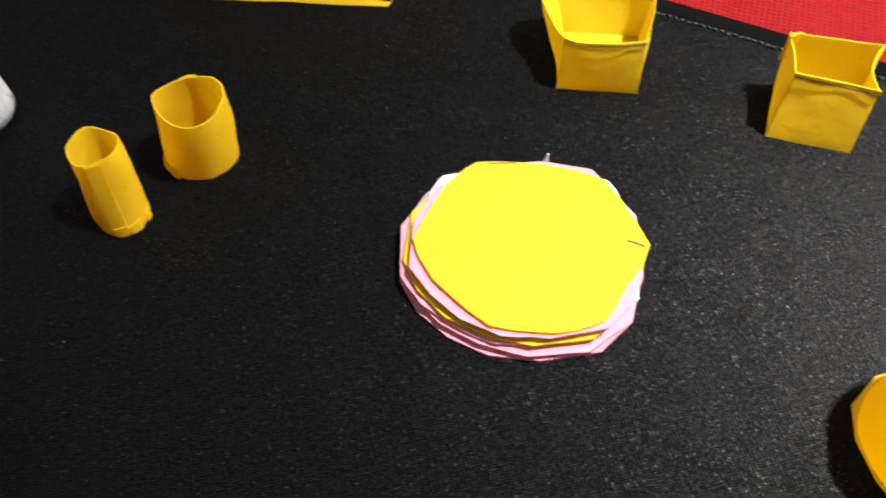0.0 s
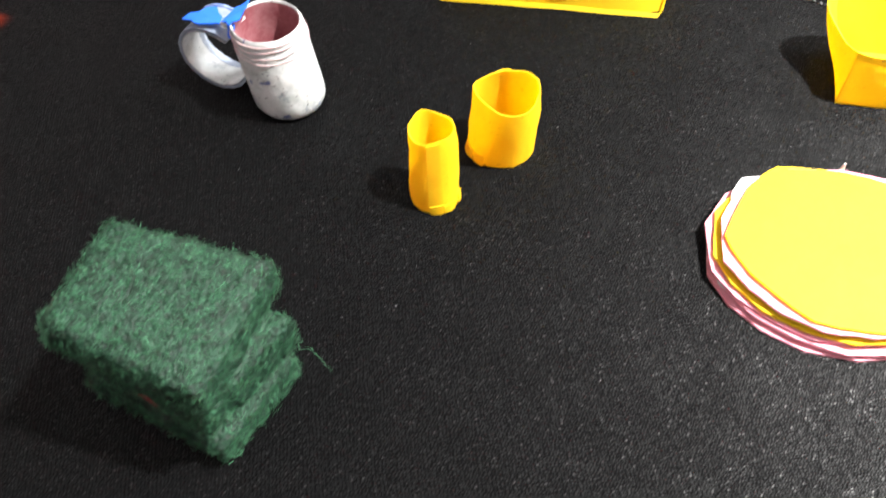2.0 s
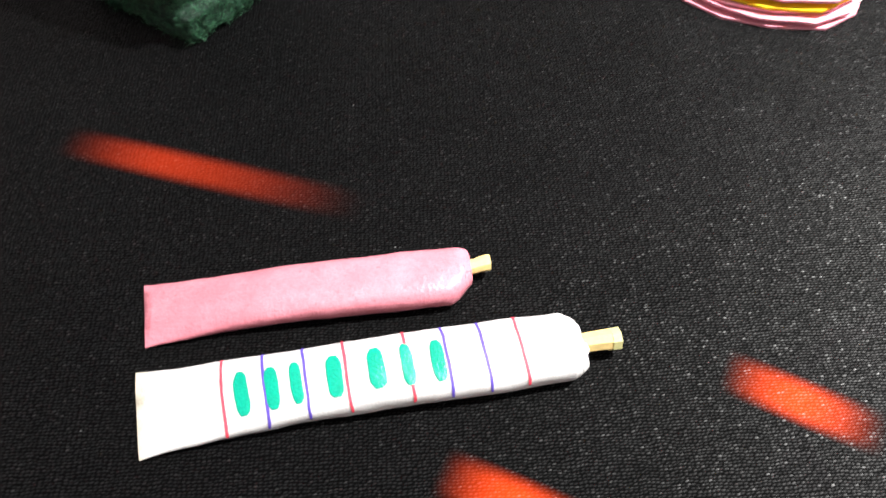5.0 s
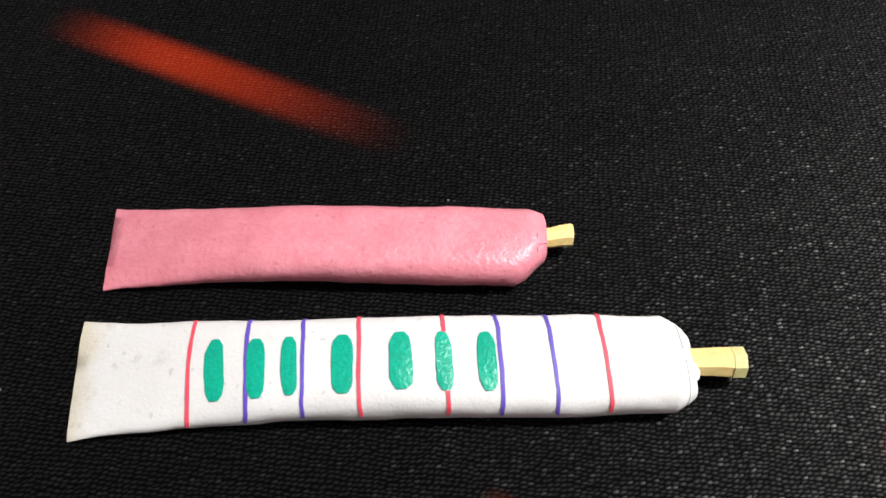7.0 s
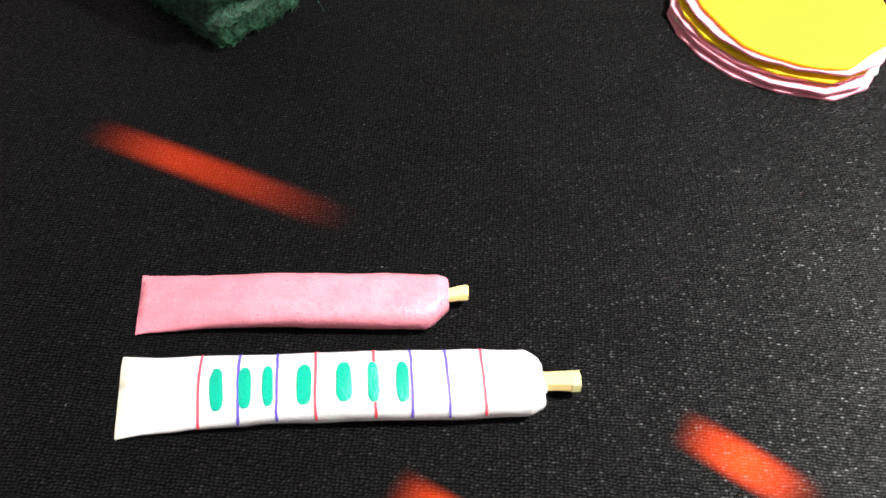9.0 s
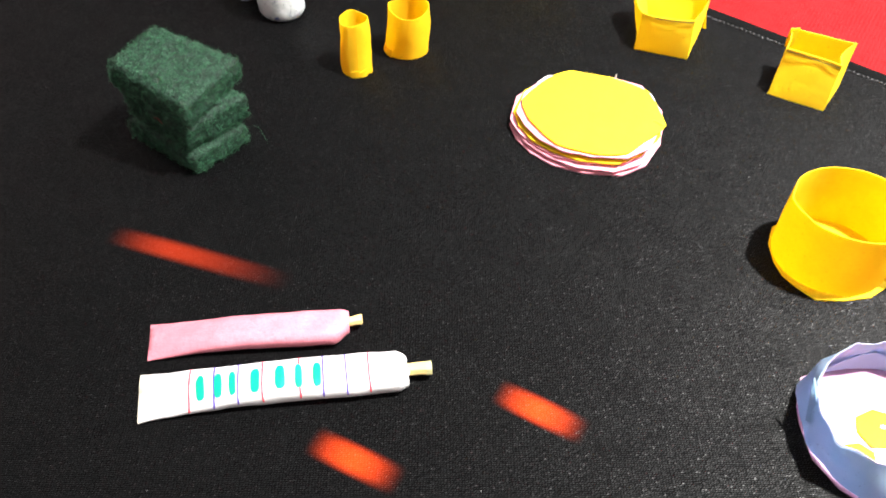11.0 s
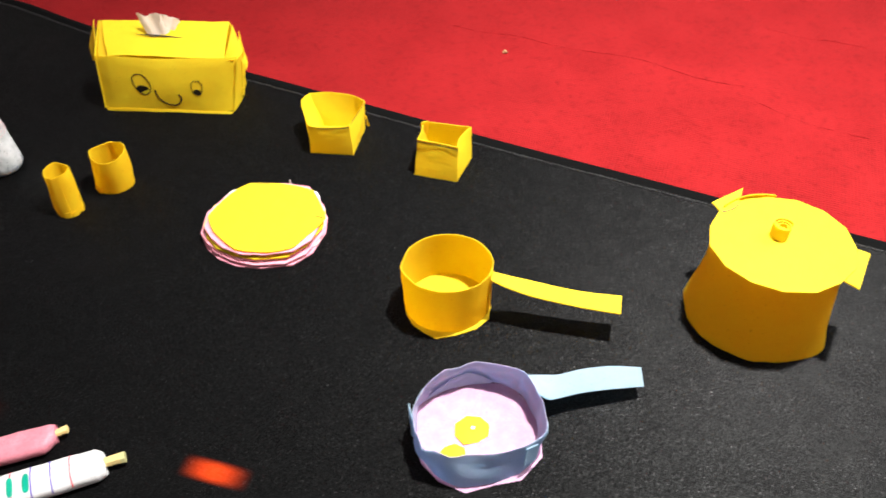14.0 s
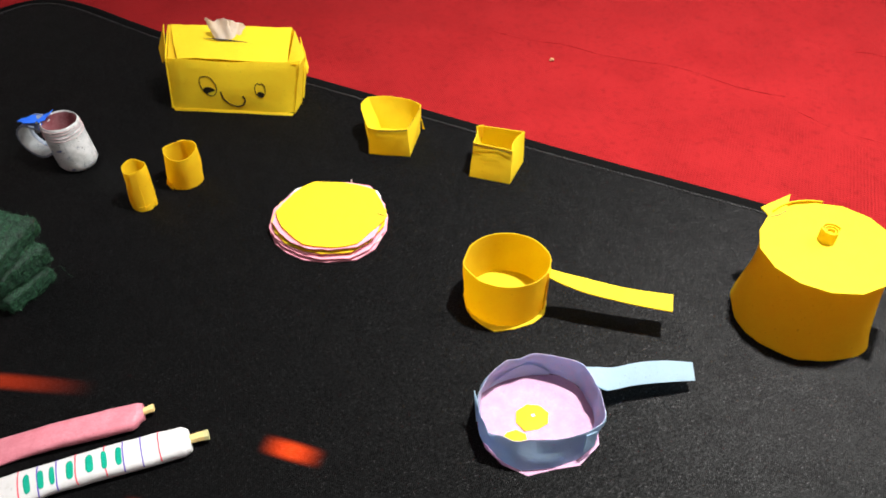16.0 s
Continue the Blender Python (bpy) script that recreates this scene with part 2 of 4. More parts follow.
# centre x, y (mm), heading, half length, half width, bright place, ink
STREAKS = (
    (-20.2, -66.0, -11.7, 22.2, 3.0, -0.30, (0.27, 0.022, 0.006)),
    (51.4, -93.8, -23.0, 9.4, 3.1, 0.0, (0.70, 0.055, 0.008)),
    (20.2, -107.0, -20.0, 9.4, 3.1, 0.0, (0.70, 0.055, 0.008)),
    (-94.3, 56.5, -20.0, 9.4, 2.8, 0.0, (0.70, 0.055, 0.008)),
)
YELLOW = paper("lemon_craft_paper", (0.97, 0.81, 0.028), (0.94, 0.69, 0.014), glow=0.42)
# same yellow paper, more orange: shade on walls and flaps put into its colour
YELLOW_SHADED = paper("shade_toned_yellow_paper", (0.95, 0.755, 0.022), (0.91, 0.62, 0.011), glow=0.58)
PINK = paper("pink_craft_paper", (0.86, 0.36, 0.44), (0.72, 0.24, 0.32), glow=0.08)
GLAZED = paper("glazed_pink_paper", (0.67, 0.25, 0.30), (0.49, 0.13, 0.17), rough=0.36, glow=0.04, stain=0.5, fuzz=0.00016)
ROSE = paper("pale_pink_paper", (0.58, 0.35, 0.49), (0.46, 0.24, 0.38), glow=0.08, stain=0.7)
LILAC = paper("lilac_paper", (0.78, 0.64, 0.79), (0.58, 0.66, 0.82), glow=0.6, stain=0.85)
SKY = paper("pale_blue_paper", (0.62, 0.79, 0.89), (0.50, 0.66, 0.79), glow=0.66)
ICE = paper("pale_ice_blue_paper", (0.66, 0.74, 0.86), (0.54, 0.64, 0.80), glow=0.6)
WHITE = paper("ruled_white_paper", (0.78, 0.77, 0.77), (0.62, 0.61, 0.58), glow=0.08, stain=0.2)
RULED = paper("handled_ruled_paper", (0.64, 0.635, 0.635), (0.56, 0.55, 0.525), glow=0.08, stain=0.2, grubby=(0.52, 0.47, 0.34))
TISSUE = paper("tissue_paper", (0.90, 0.83, 0.74), (0.84, 0.73, 0.60), glow=0.62, stain=0.2)
STAINED = plain("green_stained_wood", (0.56, 0.53, 0.24), 0.6, 1500, 0.00006, 0.4)
WOOD = plain("match_wood", (0.74, 0.56, 0.22), 0.65, 1500, 0.00006, 0.35)
# pen and pencil marks; also painted shade in the slot and at rims
INK_AND_SHADE = plain("black_pen_ink_and_shade", (0.018, 0.014, 0.006), 0.55, 900, 0.00002, 0.2)
RED_INK = plain("red_ink", (0.78, 0.06, 0.10), 0.6, 2500, 0.00001, 0.3)
# red fleck darkened in its colour for the shade between the pads
FLECK = plain("shaded_red_fibre", (0.16, 0.02, 0.02), 0.8, 2500, 0.00002, 0.3)
VIOLET_INK = plain("violet_ink", (0.10, 0.06, 0.42), 0.6, 2500, 0.00001, 0.3)
TEAL_INK = plain("glittery_teal_ink", (0.0, 0.36, 0.24), 0.28, 3200, 0.00012, 0.45)
BLUE = plain("blue_ribbon", (0.015, 0.15, 0.86), 0.5, 1200, 0.00006, 0.3)
THREAD = plain("black_thread", (0.009, 0.009, 0.0095), 0.45, 3000, 0.00006, 0.3, 0.42)
RIM = plain("black_edge_tape", (0.003, 0.003, 0.003), 0.85, 2600, 0.00008, 0.4, 0.06)
LINT = plain("tan_lint", (0.55, 0.30, 0.14), 0.9, 2500, 0.0001, 0.4)
WALL = plain("white_wall_paint", (0.72, 0.71, 0.69), 0.9, 30, 0.0004, 0.1)
FABRIC, CLOTH = mat_fabric(), red_cloth()


def painted_white():
    """White paint over a small bottle, with grey-blue smudges and specks."""
    m = Nodes("smudged_white_paint")
    col = m.mix(m.range(m.noise(170, 5, 0.65), 0.40, 0.66, 0.0, 0.75), (0.64, 0.65, 0.65), (0.30, 0.33, 0.32))
    col = m.mix(m.range(m.noise(230, 5, 0.7), 0.57, 0.68, 0.0, 0.75), col, (0.13, 0.16, 0.19))
    col = m.mix(m.range(m.noise(430, 2, 0.4), 0.66, 0.70, 0.0, 0.85), col, (0.05, 0.08, 0.26))
    col = m.mix(m.range(m.noise(1300, 2, 0.4), 0.68, 0.72, 0.0, 0.8), col, (0.05, 0.05, 0.06))
    m.link(col, m.bsdf.inputs["Base Color"])
    m.bsdf.inputs["Roughness"].default_value = 0.42
    wide = m.bump(m.noise(300, 3), 0.6, 0.0003)
    m.link(m.bump(m.noise(2200, 2), 0.5, 0.00006, wide), m.bsdf.inputs["Normal"])
    return m.mat


def scrub_green(name, a, b):
    m = Nodes(name)
    col = m.mix(m.range(m.noise(380, 4), 0.3, 0.7, 0.0, 1.0), a, b)
    # dark mottling about a millimetre wide, the shade of pits put in colour
    col = m.mix(m.range(m.noise(950, 3, 0.6), 0.42, 0.60, 0.0, 0.85), col, [c * 0.25 for c in a])
    isl = m.node("NewGeometry").outputs["Random Per Island"]
    # some islands paler, fibre glints put into the colour
    col = m.mix(m.math("POWER", isl, 3.0), col, [c * 2.3 for c in b])
    m.link(col, m.bsdf.inputs["Base Color"])
    m.bsdf.inputs["Roughness"].default_value = 0.42
    m.bsdf.inputs["Specular IOR Level"].default_value = 0.3
    m.link(m.bump(m.noise(1600, 4), 1.0, 0.0006), m.bsdf.inputs["Normal"])
    return m.mat


MUG_PAINT = painted_white()
NECK = paper("pinkish_worn_paint", (0.72, 0.58, 0.58), (0.50, 0.30, 0.32), rough=0.4, glow=0.0, stain=0.8)
# grey-blue paint, darker still for the mug's shade put into the colour
HANDLE_SHADED_PAINT = paper("shaded_grey_blue_paint", (0.32, 0.35, 0.39), (0.15, 0.20, 0.30), rough=0.42, glow=0.0, stain=0.6)
BLUE_WASH = paper("smeared_blue_paint", (0.42, 0.50, 0.66), (0.08, 0.16, 0.50), rough=0.45, glow=0.0, stain=0.9)
MUG_RED = paper("worn_red_lining", (0.17, 0.022, 0.032), (0.32, 0.15, 0.16), rough=0.4, glow=0.0, stain=0.7)
# core is a far darker green for the shade deep between the fibres
FELT = scrub_green("green_scrub_core", (0.004, 0.017, 0.010), (0.016, 0.054, 0.029))
FIBRE = scrub_green("green_scrub_fibre", (0.020, 0.078, 0.040), (0.050, 0.150, 0.078))


# ---- building helpers (all shapes in millimetres) ----
def thing(name, x, y, label, category, group="", turn=0.0, z=0.0):
    ob = new(name)
    ob.empty_display_size = 0.004
    ob.matrix_world = pose(x / 1000, y / 1000, z / 1000, 0, 0, turn)
    return tagged(ob, label, category, group)


def part(name, bm, material, parent=None, label="", sharp=38):
    for v in bm.verts:
        v.co *= 0.001
    bmesh.ops.recalc_face_normals(bm, faces=bm.faces)
    for f in bm.faces:
        f.smooth = True
    for e in bm.edges:
        e.smooth = len(e.link_faces) == 2 and e.calc_face_angle(0) < radians(sharp)
    me = bpy.data.meshes.new(name)
    bm.to_mesh(me)
    bm.free()
    me.materials.append(material)
    ob = new(name, me)
    ob.parent = parent
    if label:
        tagged(ob, label)
    return ob


def grid(rows, closed=False):
    """A sheet through rows of points."""
    bm = bmesh.new()
    vs = [[bm.verts.new(p) for p in row] for row in rows]
    for r0, r1 in zip(vs, vs[1:]):
        n = len(r0)
        for i in range(n if closed else n - 1):
            bm.faces.new((r0[i], r0[(i + 1) % n], r1[(i + 1) % n], r1[i]))
    return bm


def thick(bm, t):
    """Gives a sheet its thickness: a second skin t below the first, and rims between them."""
    bmesh.ops.recalc_face_normals(bm, faces=bm.faces)
    bm.normal_update()
    verts, faces = list(bm.verts), list(bm.faces)
    rims = [(e.verts[0], e.verts[1]) for e in bm.edges if len(e.link_faces) == 1]
    twin = {v: bm.verts.new(v.co - v.normal * t) for v in verts}
    for f in faces:
        bm.faces.new([twin[v] for v in reversed(f.verts)])
    for v, w in rims:
        bm.faces.new((v, w, twin[w], twin[v]))
    return bm


def disc(points, t, dome=0.0, rings=4):
    """A flat sheet cut to an outline of (x, y, z) points, with thickness t."""
    c = sum((Vector(p) for p in points), Vector()) / len(points)
    bm = bmesh.new()
    mid = bm.verts.new(c + Vector((0, 0, dome)))
    last = None
    for k in range(1, rings + 1):
        f = k / rings
        ring = [bm.verts.new(c.lerp(Vector(p), f) + Vector((0, 0, dome * (1 - f * f)))) for p in points]
        n = len(ring)
        for i in range(n):
            if last:
                bm.faces.new((last[i], last[(i + 1) % n], ring[(i + 1) % n], ring[i]))
            else:
                bm.faces.new((mid, ring[i], ring[(i + 1) % n]))
        last = ring
    return thick(bm, t)


def smooth_line(points, n, closed=False):
    """Catmull-Rom through points, n steps a span."""
    pts = [Vector(p) for p in points]
    m = len(pts)
    out = []
    for i in range(m if closed else m - 1):
        if closed:
            p0, p1, p2, p3 = (pts[(i + j) % m] for j in (-1, 0, 1, 2))
        else:
            p0, p1, p2, p3 = pts[max(i - 1, 0)], pts[i], pts[i + 1], pts[min(i + 2, m - 1)]
        for k in range(n):
            t = k / n
            out.append(0.5 * (2 * p1 + (p2 - p0) * t + (2 * p0 - 5 * p1 + 4 * p2 - p3) * t * t + (3 * p1 - p0 - 3 * p2 + p3) * t ** 3))
    if not closed:
        out.append(pts[-1])
    return out


def rod(path, radius, sides=8, flat=1.0):
    """A round bar along a path, closed at both ends; radius may be a list."""
    pts = [Vector(p) for p in path]
    rads = radius if isinstance(radius, (list, tuple)) else [radius] * len(pts)
    bm = bmesh.new()
    rings = []
    for i, p in enumerate(pts):
        d = (pts[min(i + 1, len(pts) - 1)] - pts[max(i - 1, 0)]).normalized()
        side = d.cross(Vector((0, 0, 1)))
        side = side.normalized() if side.length > 1e-4 else Vector((1, 0, 0))
        up = side.cross(d)
        rings.append([bm.verts.new(p + rads[i] * (math.cos(a) * side + flat * math.sin(a) * up)) for a in (2 * math.pi * j / sides for j in range(sides))])
    for a, b in zip(rings, rings[1:]):
        for j in range(sides):
            bm.faces.new((a[j], a[(j + 1) % sides], b[(j + 1) % sides], b[j]))
    bm.faces.new(rings[0])
    bm.faces.new(rings[-1])
    return bm


def wobble(p, size, scale=0.16, seed=0.0):
    q = Vector(p) * scale + Vector((seed, seed * 1.7, -seed))
    return Vector(p) + size * noise.noise_vector(q)


def band(bottom, top, rows, t, bulge=0.0, crumple=0.12, seed=0.0):
    """A closed paper wall between two outlines of equal count."""
    out = []
    for k in range(rows + 1):
        f = k / rows
        ring = [Vector(a).lerp(Vector(b), f) for a, b in zip(bottom, top)]
        c = sum(ring, Vector()) / len(ring)
        ring = [p + (p - c).normalized() * bulge * math.sin(math.pi * f) for p in ring]
        out.append([wobble(p, crumple, 0.22, seed) for p in ring])
    return thick(grid(out, closed=True), t)


def oval(cx, cy, rx, ry, z, n, turn=0.0, tilt=(0.0, 0.0), rough=0.0, seed=0):
    rng = random.Random(seed)
    pts = []
    for i in range(n):
        a = 2 * math.pi * i / n
        k = 1 + rough * (rng.random() - 0.5)
        x, y = rx * k * math.cos(a), ry * k * math.sin(a)
        c, s = math.cos(radians(turn)), math.sin(radians(turn))
        x, y = x * c - y * s, x * s + y * c
        pts.append(Vector((cx + x, cy + y, z + tilt[0] * x + tilt[1] * y)))
    return pts


def strip(left, right, t, n=6):
    """A paper strip between two edges."""
    a, b = smooth_line(left, n), smooth_line(right, n)
    return thick(grid([[p, p.lerp(q, 0.33), p.lerp(q, 0.67), q] for p, q in zip(a, b)]), t)


# ---- the setting: room, cloth, mat ----
def slab(x0, y0, z0, x1, y1, z1):
    bm = bmesh.new()
    bmesh.ops.create_cube(bm, size=1.0)
    for v in bm.verts:
        v.co = Vector(((v.co.x + 0.5) * (x1 - x0) + x0, (v.co.y + 0.5) * (y1 - y0) + y0, (v.co.z + 0.5) * (z1 - z0) + z0))
    return bm


def build_room():
    for name, box in (
        ("wall_north", (-1700, 1600, -20, 1700, 1700, 2400)), ("wall_south", (-1700, -1700, -20, 1700, -1600, 2400)),
        ("wall_east", (1600, -1600, -20, 1700, 1600, 2400)), ("wall_west", (-1700, -1600, -20, -1600, 1600, 2400)),
        ("ceiling", (-1700, -1700, 2400, 1700, 1700, 2480)),
    ):
        tagged(part(name, slab(*box), WALL), "plain painted room surface beyond the cloth", "ceiling" if name == "ceiling" else "wall", kind="structure")


def cloth_height(x, y):
    h = 0.5 * noise.noise(Vector((x * 0.014, y * 0.02, 3.1))) + 0.25 * noise.noise(Vector((x * 0.04, y * 0.05, 7.7)))
    for x0, y0, ang, wide, tall in RIDGES:
        c, s = math.cos(radians(ang)), math.sin(radians(ang))
        q = -(x - x0) * s + (y - y0) * c + 5 * noise.noise(Vector((x * 0.012, y * 0.012, 1.0)))
        h += tall * math.exp(-((q / wide) ** 2))
    return -3.6 + h


def build_cloth():
    """Red cloth: one sheet, finely divided where it is seen, with soft folds and two slub ridges."""
    def axis(lo, hi, step):
        inner = np.arange(lo, hi + step / 2, step)
        return [-1600, -900, -520, *[v for v in inner], 520, 900, 1600] if lo < -300 else [-1600, -900, -420, *inner, 620, 1000, 1600]

    xs, ys = axis(-260, 420, 5.0), axis(-150, 420, 5.0)

    bm = grid([[(x, y, cloth_height(x, y)) for x in xs] for y in ys])
    ob = part("floor", bm, CLOTH, None, sharp=180)
    return tagged(ob, "red woven cotton cloth spread flat under the mat", "cloth", kind="structure")


SLUBS = (((131.7, 111.6), (145.2, 102.5), (161.4, 96.0), (174.3, 87.1), (187.3, 80.8), (204.9, 73.6), (224.0, 56.8), (240.1, 48.3)),
         ((269.2, 91.0), (282.4, 81.0), (294.9, 75.6), (330, 52)), ((239.3, 41.2), (249.9, 27.1), (262.5, 16.0), (285, 2)))


def build_slubs(cloth):
    """Thicker weft threads standing out of the cloth."""
    for i, line in enumerate(SLUBS):
        pts = smooth_line([(x, y, cloth_height(x, y)) for x, y in line], 22)
        rads = [0.30 * (0.25 + 1.1 * abs(noise.noise(Vector((k * 0.13, i * 5.0, 0.4)))) + 0.45 * (k % 2)) for k in range(len(pts))]
        part("slub_thread", rod([wobble((p.x, p.y, cloth_height(p.x, p.y) - 0.04), 0.3, 0.3, 2.0) for p in pts], rads, 6), CLOTH, cloth)


RIDGES = ((190, 75, -24, 10, 0.7), (150, 110, -20, 14, 0.7), (260, 40, -52, 12, 1.1), (110, 190, -15, 16, 1.3), (-150, 150, 50, 12, 1.0))
EDGE = ((-260, -190), (-190, -45), (-131.7, 72.3), (-119, 98), (-100, 130), (-88, 145), (-72, 153.5), (-53.2, 147.8), (-21.5, 124), (16, 96.5), (57, 72.0),
        (106.2, 41.2), (143.4, 17.8), (194.1, -12.4), (229, -34), (330, -95), (470, -185))


def build_mat():
    mat = thing("desk_mat", 0, 0, "black fabric desk mat with stitched edge and red printed streaks", "desk mat")
    line = [Vector((p[0], p[1], 0)) for p in smooth_line([(x, y, 0) for x, y in EDGE], 10)]
    rim_in = []
    for i, p in enumerate(line):
        d = (line[min(i + 1, len(line) - 1)] - line[max(i - 1, 0)]).normalized()
        rim_in.append(p + 2.4 * Vector((d.y, -d.x, 0)))
    for i, p in enumerate(line):
        line[i] = rim_in[i] + (p - rim_in[i]) * 1.8
    outline = rim_in + [Vector((330, -420, 0)), Vector((-120, -460, 0))]
    bm = bmesh.new()
    top = bm.faces.new([bm.verts.new(p) for p in outline])
    low = bmesh.ops.extrude_face_region(bm, geom=[top])
    for v in low["geom"]:
        if isinstance(v, bmesh.types.BMVert):
            v.co.z = -2.8
    bmesh.ops.triangulate(bm, faces=[f for f in bm.faces if len(f.verts) > 4])
    part("fabric_top", bm, FABRIC, mat, "black knit fabric with four soft red printed streaks")
    rows = []
    for p, q in zip(line, rim_in):
        rows.append([q + Vector((0, 0, -2.6)), q + Vector((0, 0, 0.10)), q.lerp(p, 0.3) + Vector((0, 0, 0.42)), q.lerp(p, 0.7) + Vector((0, 0, 0.40)),
                     p + Vector((0, 0, -0.25)), p + Vector((0, 0, -2.2)), q.lerp(p, 0.8) + Vector((0, 0, -2.9))])
    part("edge_tape", grid(rows), RIM, mat, "black sewn edge tape", sharp=70)
    bm = bmesh.new()
    run = 0.0
    rng = random.Random(5)
    for i in range(30, len(rim_in) - 12):
        a, b = rim_in[i], rim_in[i + 1]
        seg = (b - a).length
        d = (b - a).normalized()
        s = Vector((d.y, -d.x, 0))
        while run < seg:
            c = a + d * run + s * (0.9 + 0.35 * rng.random())
            w = d * rng.uniform(0.42, 0.62) + s * rng.uniform(-0.3, 0.3)
            path = [c - w, c - 0.5 * w + Vector((0, 0, 0.22)), c + 0.5 * w + Vector((0, 0, 0.22)), c + w]
            ring0 = None
            for p in path:
                ring = [bm.verts.new(p + 0.34 * (math.cos(t) * s + math.sin(t) * Vector((0, 0, 1)))) for t in (0, 1.57, 3.14, 4.71)]
                if ring0:
                    for j in range(4):
                        bm.faces.new((ring0[j], ring0[(j + 1) % 4], ring[(j + 1) % 4], ring[j]))
                ring0 = ring
            run += rng.uniform(1.1, 1.4)
        run -= seg
    tagged(part("stitching", bm, THREAD, mat, "black lock stitches along the edge", sharp=90), kind="stuff")
    return mat


# ---- the things ----
def build_tissue_box():
    """Folded yellow box with wrapped ends, an inset top sheet and pen marks on its front."""
    box = thing("tissue_box", 0.2, 59.8, "folded yellow paper tissue box with pen marks on its front", "tissue box", turn=-8.7)
    H = 19.5

    def face(rows, t=0.35, crumple=0.25, seed=1.0):
        return thick(grid([[wobble(wobble(p, crumple * 1.3, 0.09, seed), 0.16, 0.3, seed) for p in r] for r in rows]), t)

    def quad(a, b, c, d, n=10, m=6):
        a, b, c, d = (Vector(p) for p in (a, b, c, d))
        return [[a.lerp(b, i / n).lerp(d.lerp(c, i / n), j / m) for i in range(n + 1)] for j in range(m + 1)]

    front = quad((1.2, -1.2, 0.6), (48.2, -2.0, 0.3), (51.6, 2.2, 19.5), (2.4, 2.2, 19.5), 18, 10)
    for j, r in enumerate(front):
        for i, p in enumerate(r):
            p.y -= 0.9 * math.sin(math.pi * j / 10) * math.sin(math.pi * i / 18)
            if j == 10:
                p.y += 0.35
            if i in (0, 18):
                p.y += 1.1
            if i in (1, 17):
                p.y += 0.3
            p.z -= 0.5 * math.sin(math.pi * i / 18) * (j / 10) ** 3
    part("front_panel", face(front, seed=2.2, crumple=0.4), YELLOW, box)
    part("base_flap", face(quad((2.6, -1.9, 0.05), (47.4, -3.0, 0.05), (48.0, -2.2, 0.6), (2.0, -1.5, 1.0), 12, 2), 0.3, 0.12), YELLOW_SHADED, box)
    part("back_panel", face(quad((1.0, 17.5, 0), (48.5, 17.5, 0), (46.6, 19.0, 24.0), (-0.6, 19.0, 24.0), 10, 5), seed=3.1), YELLOW, box)
    part("bottom_panel", face(quad((1.5, -0.4, 0.35), (47.6, -0.6, 0.35), (48.0, 17.2, 0.35), (1.5, 17.2, 0.35), 8, 6), 0.3, 0.05), YELLOW, box)
    top = quad((6.0, 3.4, 19.3), (47.0, 2.8, 19.2), (46.2, 19.0, 24.3), (0.4, 19.0, 24.3), 16, 12)
    for j, r in enumerate(top):
        for i, p in enumerate(r):
            p.z += 0.45 * math.sin(math.pi * min(1.0, i / 10)) * (1 - j / 12) + 0.5 * math.sin(math.pi * j / 12)
            if j == 0:
                p.y -= 0.3 * math.sin(math.pi * i / 16) + 0.1 * math.sin(i * 1.7)
    part("top_panel", face(top, 0.3, 0.3, 4.4), YELLOW, box, "inset yellow top sheet with a slot")
    # left end: a side sheet, a tall triangular fold and a turned-out lip
    part("side_panel", face(quad((1.2, -0.6, 0), (1.2, 17.5, 0), (-0.8, 19.0, 24.0), (2.4, 2.3, 19.3), 6, 8), seed=5.0), YELLOW, box)
    part("fold_flap", face(quad((2.6, 2.6, 18.0), (6.4, 3.0, 17.6), (1.6, 18.6, 23.6), (-0.4, 18.8, 24.4), 4, 8), 0.3, 0.25, 6.0), YELLOW_SHADED, box)
    part("fold_flap", face(quad((1.8, 4.0, 18.9), (-1.6, 7.0, 15.2), (-4.2, 12.6, 17.4), (-2.4, 18.6, 24.6), 5, 5), 0.3, 0.25, 6.6), YELLOW_SHADED, box)
    # right end: two overlapping side sheets and folded triangles
    part("side_panel", face(quad((48.2, -1.6, 0.3), (49.6, 6.0, 0.2), (52.2, 8.0, 18.6), (51.6, 2.2, 19.4), 6, 8), seed=7.0), YELLOW, box)
    part("side_panel", face(quad((49.2, 6.2, 0.0), (48.6, 17.5, 0), (49.0, 18.6, 20.8), (52.4, 10.0, 18.6), 6, 8), seed=7.7), YELLOW_SHADED, box)
    part("fold_flap", face(quad((47.2, 2.2, 18.6), (50.4, 2.3, 19.2), (52.4, 9.0, 18.6), (47.0, 18.6, 23.6), 6, 8), 0.3, 0.3, 8.0), YELLOW_SHADED, box)
    part("fold_flap", face(quad((51.6, 5.0, 18.6), (52.4, 8.6, 11.0), (52.8, 10.5, 13.0), (50.0, 15.4, 20.4), 5, 6), 0.3, 0.2, 8.4), YELLOW, box)
    part("fold_flap", face(quad((50.2, 5.2, 3.0), (50.5, 6.6, 1.6), (52.4, 8.2, 13.6), (51.8, 6.6, 15.0), 3, 6), 0.3, 0.15, 8.8), YELLOW, box)
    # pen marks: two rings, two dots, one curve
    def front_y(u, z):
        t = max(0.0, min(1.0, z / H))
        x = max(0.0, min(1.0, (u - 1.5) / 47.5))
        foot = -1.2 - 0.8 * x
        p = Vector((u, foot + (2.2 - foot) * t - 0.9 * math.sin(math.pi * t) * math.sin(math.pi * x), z))
